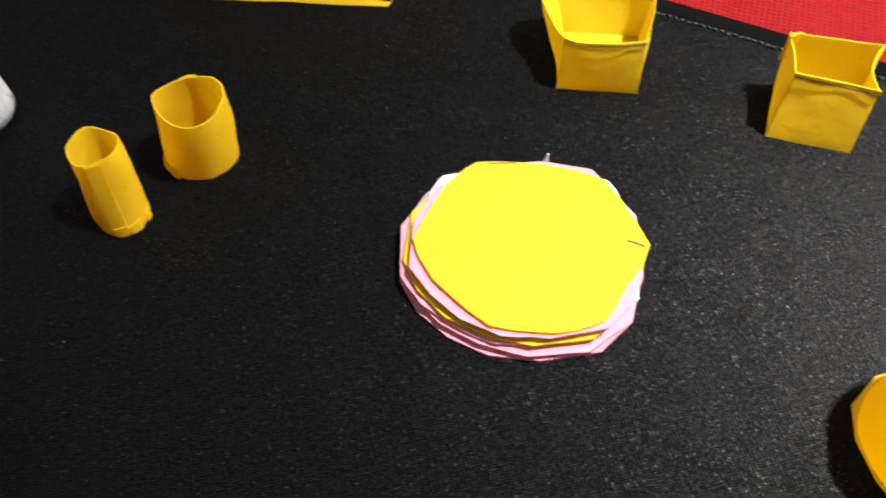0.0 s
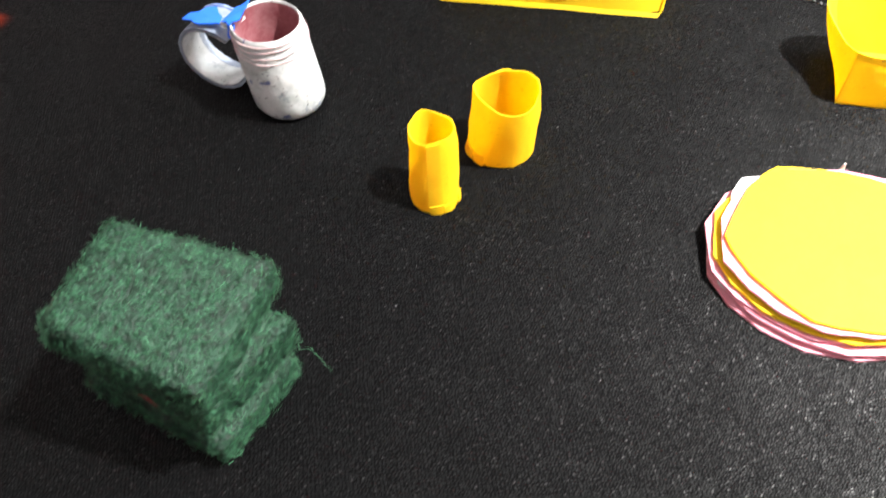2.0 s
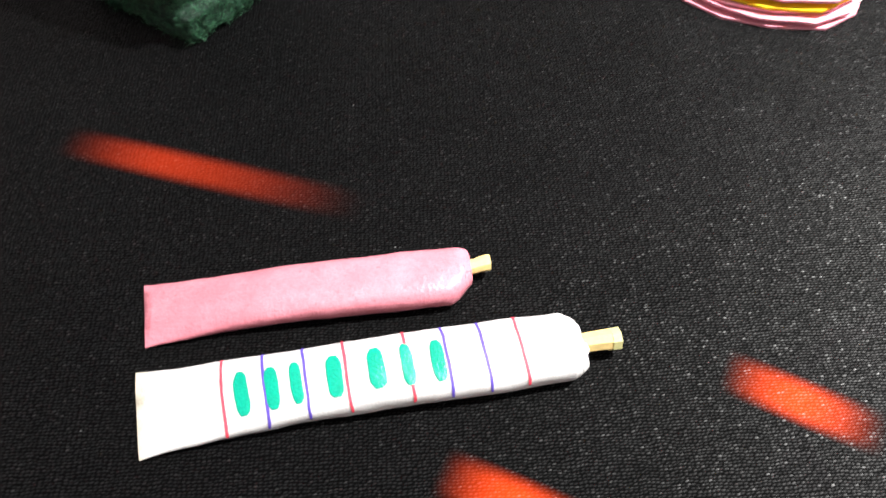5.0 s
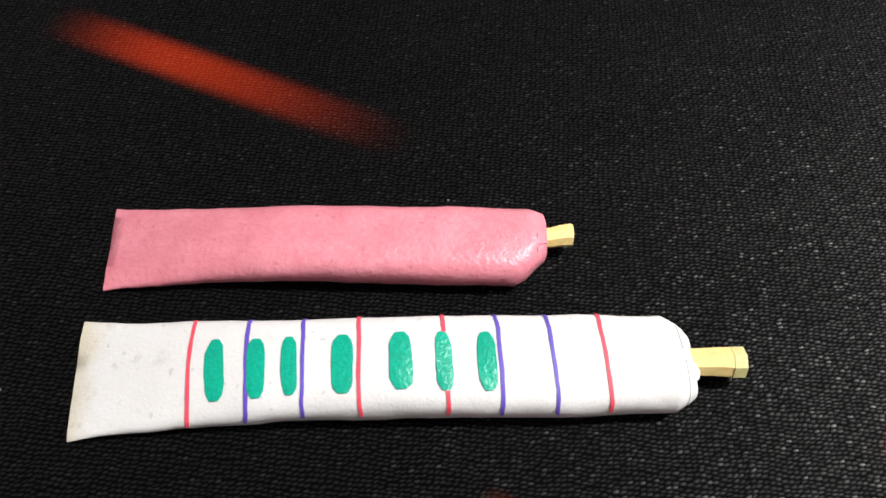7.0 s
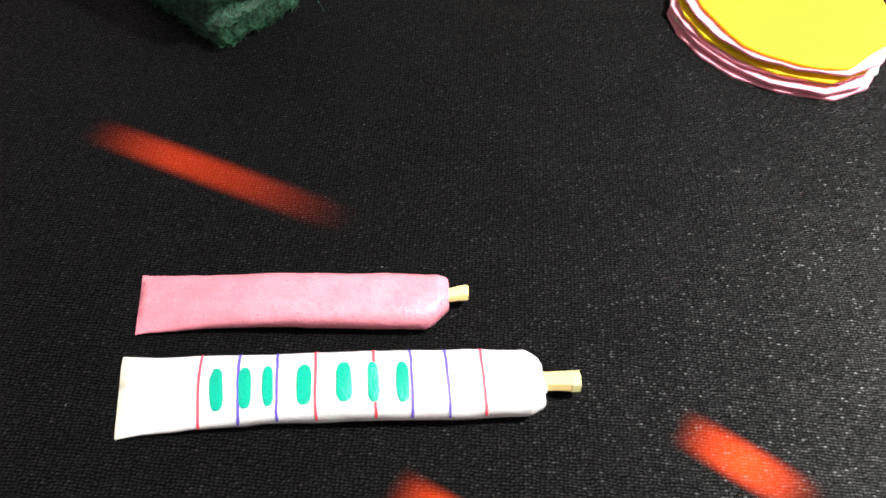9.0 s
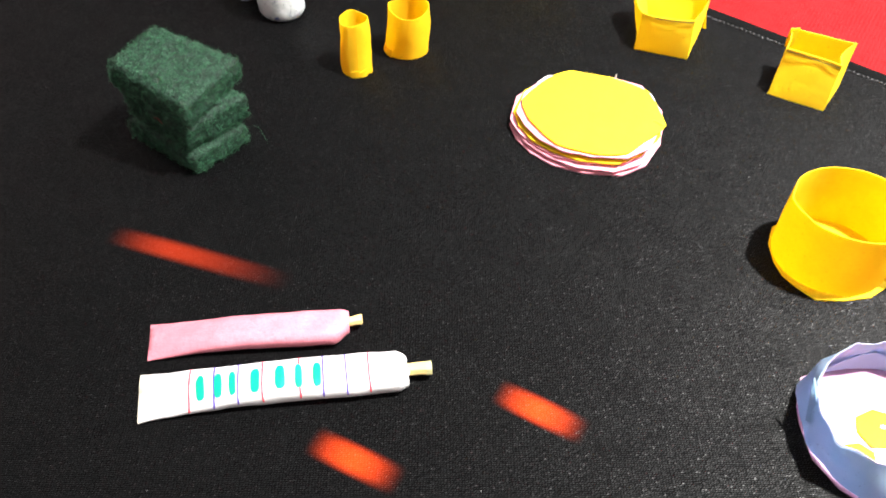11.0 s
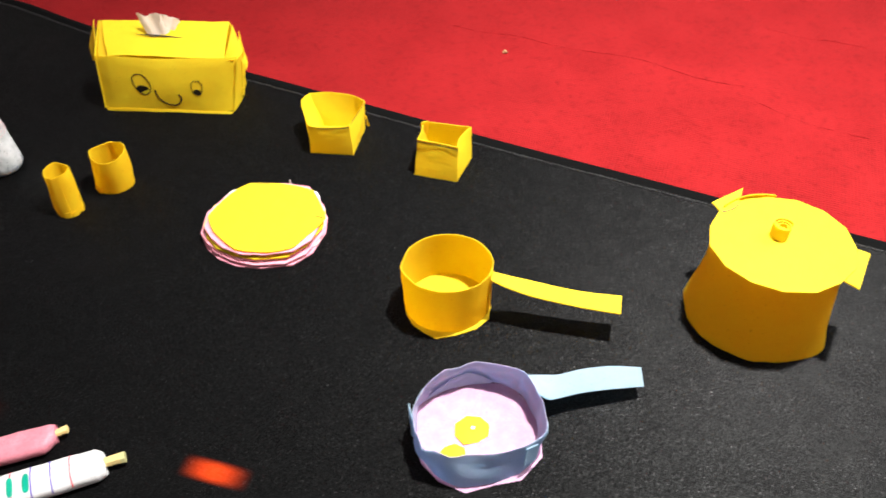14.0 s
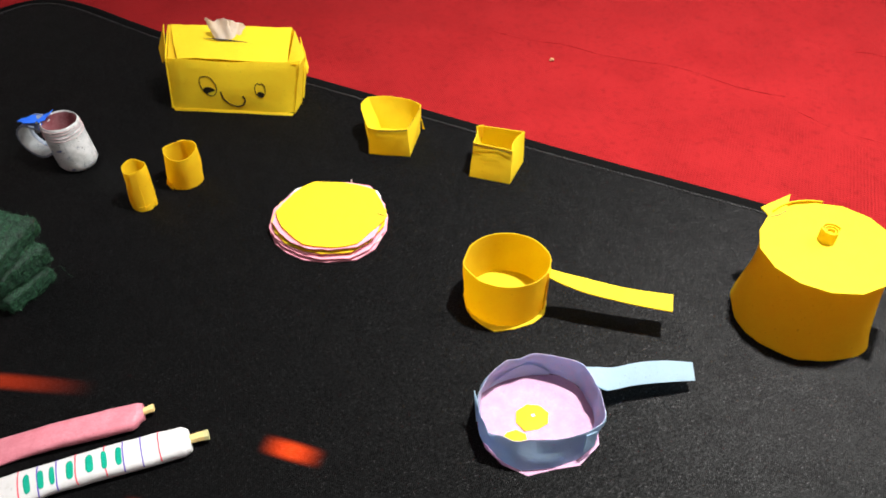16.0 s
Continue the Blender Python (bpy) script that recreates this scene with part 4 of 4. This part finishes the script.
def build_tube(name, label, left, right, wl, wm, wr, tall, material, corner, seed, lines=(), marks=()):
    """A rolled paper tube, crimped flat at one end and folded to a shoulder at the other, with a match-stick nozzle."""
    a, b = Vector((*left, 0)), Vector((*right, 0))
    ang = math.degrees(math.atan2(b.y - a.y, b.x - a.x))
    tube = thing(name, a.x, a.y, label, "paper tube", "toothpaste tubes", turn=ang)
    L = (b - a).length

    def section(f):
        """Half width and height along the tube."""
        w = wl + (wm - wl) * min(1.0, f / 0.22) ** 0.8 if f < 0.22 else wm + (wr - wm) * (f - 0.22) / 0.78
        h = 0.55 + (tall - 0.55) * (1 - (1 - min(1.0, f / 0.62)) ** 2)
        if f > 0.955:
            k = (f - 0.955) / 0.045
            c = max(0.0, (f - 0.965) / 0.035)
            w *= 1 - (0.05 * k ** 1.5 if corner > 0.2 else 0.27 * c)
            h *= 1 - 0.16 * k * k
        return w, h

    def surf(f, t, lift=0.0):
        """t runs 0 to 1 round the section, 0 at the far side, half way over the top at 0.25."""
        w, h = section(f)
        c, s = math.cos(2 * math.pi * t), math.sin(2 * math.pi * t)
        e = 0.75
        y = math.copysign(abs(c) ** e, c) * (w + lift)
        z = h / 2 + math.copysign(abs(s) ** e, s) * (h / 2 + lift)
        if corner > 0.2 and 0.93 < f and c < 0:
            y += 6.0 * corner * ((f - 0.93) / 0.07) ** 1.1 * min(1.0, -c * 1.5)
        return Vector((f * L - 0.09 * y * (1 - 0.7 * f), y, max(z, 0.02)))

    def skin(f, t, lift=0.0):
        p = surf(f, t, lift)
        low = surf(f, t)
        return p + wobble(wobble(low, 0.22, 0.16, seed), 0.08, 0.6, seed) - low

    fs = [k / 40 for k in range(39)] + [0.958, 0.966, 0.978, 0.99, 1.0]
    rows = [[skin(f, t / 28) for t in range(28)] for f in fs]
    bm = grid(rows, closed=True)
    for r in (0, 1):
        row = rows[0] if r == 0 else rows[-1]
        c = sum(row, Vector()) / 28
        vs = [v for v in bm.verts]
        ring = vs[:28] if r == 0 else vs[-28:]
        mid = bm.verts.new(c + Vector((-0.05 if r == 0 else 0.1, 0, 0)))
        for i in range(28):
            bm.faces.new((mid, ring[i], ring[(i + 1) % 28]))
        bm.verts.ensure_lookup_table()
    part("body", bm, material, tube, sharp=55)
    if corner < 0.2:
        ragged = random.Random(4)
        for k in range(6):
            t = 0.05 + 0.08 * k + ragged.uniform(-0.02, 0.02)
            out = ragged.uniform(-0.004, 0.010)
            tooth = [[surf(0.985, t + 0.045 * g, 0.05) for g in (-1, 0, 1)], [surf(1.0, t + 0.035 * g, 0.0) + Vector((out * L * (1 - 0.5 * abs(g)), 0, 0)) for g in (-1, 0, 1)]]
            part("torn_edge", thick(grid(tooth), 0.12), material, tube)
    if corner > 0.2:
        tuck = [[surf(0.975 + 0.022 * g, t, 0.12) for t in (0.12, 0.25, 0.38)] for g in (0, 0.5, 1)]
        part("shoulder_fold", thick(grid(tuck), 0.14), material, tube)
    for f, g, red in lines:
        rows = []
        for k in range(15):
            t = 0.01 + 0.48 * k / 14
            ff = f + (g - f) * k / 14 + 0.0016 * noise.noise(Vector((k * 0.5, f * 50, seed)))
            w = 0.0031 * (1 + 0.25 * noise.noise(Vector((k * 0.9, f * 90, 2.0))))
            rows.append([skin(ff - w, t, 0.075), skin(ff + w, t, 0.075)])
        part("ruled_line", thick(grid(rows), 0.03), RED_INK if red else VIOLET_INK, tube)
    for f, t0, t1, w in marks:
        rows = []
        for k in range(9):
            t = t0 + (t1 - t0) * k / 8
            j = 0.0018 * noise.noise(Vector((k * 0.8, f * 70, 5.0)))
            v = w * (1 - 0.55 * abs(k / 4 - 1) ** 4)
            rows.append([skin(f - v + j, t, 0.09), skin(f + j, t, 0.13), skin(f + v + j, t, 0.09)])
        part("ink_bar", thick(grid(rows), 0.06), TEAL_INK, tube, "glittery teal ink bar")
    return tube, L


def build_nozzle(tube, L, z, y, length, r, lean, tip):
    path = [(L - 2.5, y - lean * 0.4, z), (L + 0.5, y, z), (L + length * 0.5, y + lean * 0.5, z + 0.05), (L + length - 0.2, y + lean, z), (L + length, y + lean, z)]
    part("nozzle", rod([wobble(p, 0.1, 0.8, 2.0) for p in path], [r * 0.92, r * 0.95, r, r * 1.08, r * 0.98], 8), WOOD, tube, "split wooden match-stick nozzle", sharp=30)
    if tip:
        part("nozzle_cap", rod([(L + length - 0.9, y + lean, z), (L + length + 0.12, y + lean, z)], r * 1.1, 8), STAINED, tube, "green-stained stick end")


def build_saucepan():
    pan = thing("saucepan", 111.0, -49.3, "yellow paper saucepan with long strip handle", "saucepan")
    n = 40
    bot = oval(0, 0, 11.7, 11.0, 0.55, n, 0, rough=0.01, seed=1)
    rim = oval(0, 0.1, 12.0, 11.1, 16.0, n, 0, tilt=(0.0, -0.03), rough=0.012, seed=2)
    for i, k in ((19, 0.3), (20, 0.7), (21, 0.6), (22, 0.25)):
        rim[i].x -= k
    part("wall", band(bot, rim, 8, 0.22, 0.1, 0.25, 3.0), YELLOW_SHADED, pan, "rolled yellow paper wall, toned for shade")
    edge = [(-11.8, 2.5), (-11.7, -3.0), (-10.5, -6.4), (-8.0, -9.6), (-4.8, -12.4), (0.5, -12.0), (6.5, -10.4), (10.2, -7.4), (11.7, -3.0), (11.6, 4.0), (8.5, 9.0), (2.0, 11.6), (-5.0, 10.8), (-10.2, 7.4)]
    part("bottom", disc([wobble((x, y, 0.4), 0.2, 0.3, 1.0) for x, y in edge], 0.35, 0.15, 4), YELLOW, pan, "lemon yellow cut paper base")
    lap = [[Vector((12.15 * math.cos(radians(g)), 11.3 * math.sin(radians(g)), 1.0 + 15 * k / 5)) for g in (-34, -30, -26, -22)] for k in range(6)]
    part("seam_flap", thick(grid(lap), 0.3), YELLOW_SHADED, pan)
    o = Vector((111.0, -49.3, 0))
    up = [(122.4, -52.3, 14.2), (126.9, -52.9, 12.6), (132.9, -54.4, 11.4), (139.4, -56.8, 10.7), (146.6, -59.2, 10.3), (155.4, -61.6, 10.2)]
    dn = [(121.6, -55.6, 14.4), (125.9, -57.0, 12.4), (131.7, -59.7, 11.4), (138.2, -62.1, 10.7), (145.2, -64.6, 10.2), (153.4, -67.4, 10.0)]
    part("handle", strip([Vector(p) - o for p in up], [Vector(p) - o for p in dn], 0.35), YELLOW, pan, "flat lemon yellow strip handle")
    return pan


def build_frying_pan():
    pan = thing("frying_pan", 112.0, -91.0, "pale blue and lilac paper frying pan", "frying pan")
    o = Vector((112.0, -91.0, 0))
    base = smooth_line([Vector((x, y, 0.5)) - o for x, y in ((98.2, -87.5), (99.6, -81.5), (106.0, -77.8), (114.0, -76.6), (122.4, -79.0), (126.8, -86.0), (127.2, -93.0), (124.4, -99.6), (118.4, -104.0), (108.5, -104.9), (100.4, -101.0), (97.6, -94.5))], 4, True)
    rim = smooth_line([Vector((x, y, z)) - o for x, y, z in ((97.0, -92.2, 9.4), (100.0, -83.6, 9.6), (106.6, -79.2, 9.8), (113.8, -77.0, 9.6), (123.6, -80.6, 9.4), (127.2, -86.2, 9.6), (128.0, -94.0, 8.8), (125.6, -99.6, 9.4), (119.6, -102.2, 9.8), (108.0, -102.6, 9.6), (101.2, -101.4, 9.6), (97.8, -97.6, 9.4))], 4, True)
    part("wall", band(base, [p - Vector((0, 0, 0.25 + 0.3 * abs(noise.noise(p * 0.35)))) for p in rim], 6, 0.1, 0.3, 1.0, 4.0), SKY, pan, "creased pale blue paper wall")
    shrink = lambda pts, k: [Vector((p.x * k, p.y * k, p.z)) for p in pts]
    inner_b, inner_t = shrink(base, 0.975), [p + Vector((0, 0, -0.03)) for p in shrink(rim, 0.992)]
    patch = []
    for i in range(10):
        high = 0.12 + 0.42 * math.sin(math.pi * (i / 9) ** 1.4)
        top, foot = inner_b[(5 + i) % 48].lerp(inner_t[(5 + i) % 48], high) * 0.986, inner_b[(5 + i) % 48]
        foot = Vector((foot.x * (0.98 - 0.06 * high), foot.y * (0.98 - 0.06 * high), 0.75))
        patch.append([wobble(foot.lerp(top, f), 0.1, 0.5, 1.0) for f in (0.0, 0.5, 1.0)])
    part("patch", thick(grid(patch), 0.08), ICE, pan, "pale blue paper scrap on the inner wall")
    part("lining", band(inner_b, inner_t, 6, 0.1, 0.3, 1.0, 4.0), LILAC, pan, "lilac inner face of the wall")
    floor_edge = [Vector((x, y, 0.15)) - o for x, y in ((97.4, -87.0), (99.4, -80.8), (106.0, -77.4), (114.0, -76.4), (123.0, -78.6), (127.4, -86.0), (127.4, -93.5), (126.4, -99.6), (120.2, -104.8), (114.0, -105.2), (107.2, -106.2), (101.6, -102.6), (98.2, -97.6), (97.4, -91.0))]
    part("bottom", disc([wobble(p, 0.25, 0.3, 2.0) for p in floor_edge], 0.5, 0.5, 4), ROSE, pan, "pale pink cut paper base")
    flap = [Vector(p) - o for p in ((96.4, -88.2, 11.0), (96.8, -90.5, 9.6), (97.4, -94.0, 5.5), (96.6, -92.4, 4.0))]
    part("loose_flap", thick(grid([[flap[0], flap[1]], [flap[0].lerp(flap[3], 0.5), flap[1].lerp(flap[2], 0.5)], [flap[3], flap[2]]]), 0.25), SKY, pan)
    part("corner_fold", thick(grid([[Vector(p) - o for p in ((121.4, -102.5, 9.4), (124.4, -101.0, 8.4))], [Vector(p) - o for p in ((121.0, -103.5, 4.0), (124.2, -101.6, 3.0))]]), 0.25), SKY, pan)
    up = [(126.0, -82.2, 8.6), (129.0, -82.2, 8.2), (133.6, -82.3, 7.6), (139.5, -81.6, 7.8), (147.0, -81.2, 7.2), (155.0, -81.6, 5.9)]
    dn = [(127.2, -87.2, 8.2), (129.8, -88.6, 7.2), (132.6, -88.0, 6.2), (138.3, -87.0, 5.8), (145.6, -86.6, 5.4), (154.6, -86.0, 4.1)]
    part("handle", strip([Vector(p) - o for p in up], [Vector(p) - o for p in dn], 0.4), SKY, pan, "flat pale blue strip handle")
    return pan


def build_yolk(x, y, r, turn, seed, label):
    egg = thing("paper_egg_yolk", x, y, label, "paper cut-out", "yellow paper yolks", z=0.95)
    pts = oval(0, 0, r, r * 0.88, 0, 8, turn, (0, 0), 0.16, seed)
    part("cutout", disc([wobble(p, 0.3, 0.8, seed) for p in pts], 0.3, 0.35, 3), YELLOW, egg)
    # white dot laid on the larger yolk as a painted highlight
    if r > 4:
        part("highlight_dot", disc(oval(0.2, 0.3, 0.5, 0.42, 0.5, 8, 0, (0, 0), 0.3, seed), 0.1, 0.03, 2), WHITE, egg, "small white dot for the highlight")
    return egg


def build_pot():
    pot = thing("cooking_pot", 196.0, -62.0, "large yellow paper cooking pot with lid and side ears", "pot")
    n = 44
    foot = ((212.3, -62.0), (208.6, -51.0), (199.0, -44.6), (187.5, -45.4), (178.8, -51.8), (175.6, -60.1), (175.9, -67.9), (179.5, -73.8), (185.8, -78.9), (193.2, -80.6), (201.1, -80.4), (206.6, -78.2), (210.6, -71.4))
    loop = smooth_line([Vector((x - 196.0, y + 62.0, 0.05)) for x, y in foot], 12, True)
    bot = [loop[round(k * len(loop) / n) % len(loop)] for k in range(n)]
    rim = oval(-1.6, 0.6, 16.2, 16.2, 25.4, n, 0, tilt=(0.0, 0.035), rough=0.012, seed=4)
    part("wall", band(bot, rim, 8, 0.3, -0.5, 0.4, 5.0), YELLOW_SHADED, pot, "rolled yellow paper wall, toned for shade, wider at the foot")
    part("bottom", disc([p * 0.97 + Vector((0, 0, 0.3)) for p in bot], 0.3, 0, 2), YELLOW_SHADED, pot)
    lid_pts = oval(-1.6, -0.4, 18.6, 17.2, 26.0, 15, 8, (0.0, 0.01), 0.05, 12)
    edge = []
    for a, b in zip(lid_pts, lid_pts[1:] + lid_pts[:1]):
        edge += [a.lerp(b, k / 3) for k in range(3)]
    lid = part("lid", disc(edge, 0.4, 0.7, 5), YELLOW, pot, "flat lemon yellow cut paper lid")
    for arc in (((183.2, -50.1), (186.0, -49.6), (188.9, -47.9)),):
        line = smooth_line([(x - 196.0, y + 62.0, 26.62 - 0.012 * math.hypot(x - 194.4, y + 62.4)) for x, y in arc], 4)
        part("pencil_mark", rod(line, 0.14, 5, 0.4), INK_AND_SHADE, lid, "short dark pencil mark")
    knob = []
    for k in range(46):
        a = radians(k * 20)
        r = 2.65 - 0.036 * k
        knob.append([(-2.2 + r * math.cos(a), 1.0 + r * math.sin(a), z - 0.02 * k * (z > 28)) for z in (26.5, 28.5, 30.9)])
    part("knob", thick(grid([[wobble(p, 0.25, 0.5, 2.0) for p in r] for r in knob]), 0.25), YELLOW, lid, "rolled paper knob")
    part("knob_cap", disc(oval(-2.2, 1.0, 2.1, 2.0, 28.6, 12, 0, (0.05, 0.1), 0.15, 3), 0.5, 0.5, 2), YELLOW, lid)
    for pts in (
        ((-12.4, 12.6, 25.6), (-6.6, 15.4, 25.8), (-3.2, 20.6, 26.2), (-13.6, 16.4, 26.0)),
        ((16.4, -5.0, 25.6), (7.8, -14.8, 25.4), (10.6, -17.0, 24.6), (18.8, -6.6, 25.2)),
    ):
        a, b, c, d = (Vector(p) for p in pts)
        rows = [[wobble(a.lerp(b, i / 4).lerp(d.lerp(c, i / 4), j / 3), 0.15, 0.4, 1.0) for i in range(5)] for j in range(4)]
        part("ear", thick(grid(rows), 0.4), YELLOW, pot, "folded strip ear")
    back = [[Vector((-1.4 + 16.6 * math.cos(radians(a)), 0.7 + 16.9 * math.sin(radians(a)), z)) for a in range(70, 132, 8)] for z in (24.5, 25.8, 26.5)]
    part("rim_flap", thick(grid(back), 0.35), YELLOW_SHADED, pot)
    return pot


build_room()
build_slubs(build_cloth())
build_mat()
build_tissue_box()
build_tissue()
build_square_box("open_paper_box", "small open yellow paper box with a sagging rim", ((74.4, 23.4), (88.6, 20.3), (93.6, 35.2), (79.2, 38.4)),
                 ((73.7, 23.0, 12.3), (88.7, 20.7, 12.0), (94.5, 33.4, 12.6), (74.6, 37.8, 12.6)), 1.0, ((0.9, 0.6), (0.6, -0.3), (-0.6, 0.9), (1.2, -0.5)),
                 ((93.9, 34.4, 6.0), (94.4, 35.8, 5.0), (94.6, 35.8, 0.6), (95.2, 35.0, 1.0)), (0.4, 0.5, 0.4, 0.9),
                 (((74.6, 24.6, 10.6), (76.5, 23.0, 10.8), (79.7, 22.2, 10.9), (84.0, 21.4, 11.1), (88.1, 21.3, 11.3)),
                  ((88.1, 21.3, 11.3), (90.8, 26.6, 11.5), (92.6, 30.8, 11.3), (94.0, 34.6, 11.9)),
                  ((94.0, 34.6, 11.9), (90.6, 38.0, 12.0), (86.0, 39.7, 12.2), (80.4, 40.9, 12.5), (75.6, 40.4, 12.6)),
                  ((75.6, 40.4, 12.6), (72.6, 37.2, 12.0), (73.2, 32.0, 10.5), (74.0, 27.8, 9.9), (74.6, 24.6, 10.6))))
build_square_box("open_paper_box", "small open yellow paper box with a pinched side", ((108.0, 7.5), (121.2, 2.0), (128.0, 13.9), (114.6, 19.4)),
                 ((109.4, 9.6, 12.6), (121.8, 4.2, 12.3), (127.7, 14.4, 12.4), (112.4, 19.4, 12.6)), 3.0, ((-0.2, 0.2), (0.3, -1.6), (0.0, 0.2), (0.2, -0.2)),
                 ((111.4, 17.6, 13.4), (114.0, 18.6, 13.2), (114.0, 18.9, 8.0), (111.6, 18.0, 8.0)), (0.35, 0.3, 0.2, 0.3))
build_cup("paper_cup", "narrow rolled amber paper cup with a lapped seam", (0.0, 4.0), (-0.3, 5.9), 4.1, 4.1, (3.75, 3.8, 0.0, 0.03), 14.0, 22, 3, 0.70, ((-55, 1.6), (-88, 1.8), (-15, 1.0)))
build_cup("paper_cup", "wide rolled amber paper cup with a ragged foot", (12.0, 15.2), (12.4, 15.0), 6.0, 5.7, (5.5, 5.7, 0.02, 0.0), 12.6, 26, 7, 0.2, ((195, 1.9), (225, 1.2)))
build_mug()
build_bow()
build_pad(1.0, ((-47.6, -31.2), (-28.3, -41.9), (-19.8, -29.0), (-40.0, -17.6)), (0.0, 0.0, 0.0, 0.0), (6.6, 5.9, 5.9, 6.6), "lowest green scouring pad square in a stack of three")
build_pad(2.0, ((-46.2, -31.8), (-29.1, -40.7), (-19.1, -27.9), (-38.4, -18.4)), (7.1, 6.3, 6.3, 7.1), (16.2, 13.4, 13.7, 16.2), "middle green scouring pad square in a stack of three")
build_pad(3.0, ((-46.3, -34.0), (-27.4, -41.8), (-20.8, -23.4), (-41.3, -18.2)), (16.7, 13.8, 14.1, 16.7), (24.4, 20.2, 20.6, 24.2), "topmost green scouring pad square sloping on a stack of three")
for row in (
    (LOW_CUT, 0.0, -0.2, 1.0, 0, 0.45, (0, 0), PINK, "pink cut paper plate at the bottom of the stack", 21),
    (LOW_CUT, 0.5, 0.6, 0.965, 9, 1.05, (0.004, 0), WHITE, "white cut paper plate in the stack", 22),
    (LOW_CUT, 0.3, -0.2, 0.985, -7, 1.65, (0, 0.005), PINK, "pink cut paper plate in the stack", 23),
    (LOW_CUT, -0.4, 0.7, 0.97, 4, 2.35, (0.006, 0), PINK, "pink cut paper plate in the stack", 24),
    (LOW_CUT, 0.2, 0.5, 0.965, -4, 3.1, (0.005, 0.004), YELLOW, "yellow cut paper plate in the stack", 25),
    (WHITE_CUT, 0.0, 0.0, 1.005, 0, 3.8, (0.006, 0), WHITE, "white cut paper plate in the stack", 28),
    (LOW_CUT, 0.5, 0.0, 0.94, 2, 4.4, (0.006, 0), PINK, "pink cut paper plate in the stack", 26),
    (TOP_CUT, 0.0, 0.0, 1.0, 0, 5.1, (-0.004, 0), YELLOW, "lemon yellow cut paper plate on top of the stack", 27),
):
    build_plate(*row)
sliver = thing("paper_sliver", 67.9, 4.4, "thin white paper sliver standing behind the plates", "paper scrap")
part("sheet", thick(grid([[(-1.6, 0, 0.1), (1.0, 0, 0.1)], [(-0.5, 0.2, 2.0), (0.5, 0.2, 2.0)], [(0.0, 0.3, 4.2), (0.25, 0.3, 4.2)]]), 0.2), WHITE, sliver)

LINES = [(d / 48.1, e / 48.1, red) for d, e, red in ((9.25, 9.2, 1), (13.7, 13.45, 0), (18.0, 17.85, 0), (22.3, 22.25, 1), (28.8, 28.65, 1), (32.95, 32.8, 0), (37.1, 37.0, 0), (41.25, 41.2, 1))]
MARKS = [(d / 48.1, 0.195, 0.350, w / 48.1) for d, w in ((11.2, 0.72), (14.3, 0.7), (16.9, 0.62), (21.0, 0.85), (25.4, 0.85), (28.6, 0.62), (31.8, 0.72))]
tube, L = build_tube("toothpaste_tube", "white ruled paper toothpaste tube with teal ink bars", (-20.4, -99.95), (26.6, -89.3), 5.1, 4.15, 4.05, 4.2, RULED, 0.12, 1.0, LINES, MARKS)
build_nozzle(tube, L, 2.0, 0.2, 4.4, 1.2, -0.1, True)
tube, L = build_tube("toothpaste_tube", "plain pink rolled paper toothpaste tube", (-22.9, -88.05), (14.2, -80.8), 4.25, 3.55, 3.6, 3.9, GLAZED, 0.42, 4.0)
build_nozzle(tube, L, 2.0, 1.1, 2.5, 0.95, 0.35, False)
build_saucepan()
build_frying_pan()
build_yolk(111.3, -90.8, 4.4, 12, 5, "yellow paper yolk lying in the frying pan")
build_yolk(105.6, -97.2, 3.6, 30, 9, "yellow paper yolk near the pan wall")
build_pot()
lint = thing("lint", 153.2, 84.1, "tiny tan lint speck on the red cloth", "lint", z=-3.2)
part("fluff", rod([(-0.9, 0, 0.3), (-0.2, 0.4, 0.8), (0.5, -0.2, 0.9), (1.0, 0.3, 0.4)], [0.3, 0.7, 0.6, 0.2], 6), LINT, lint)
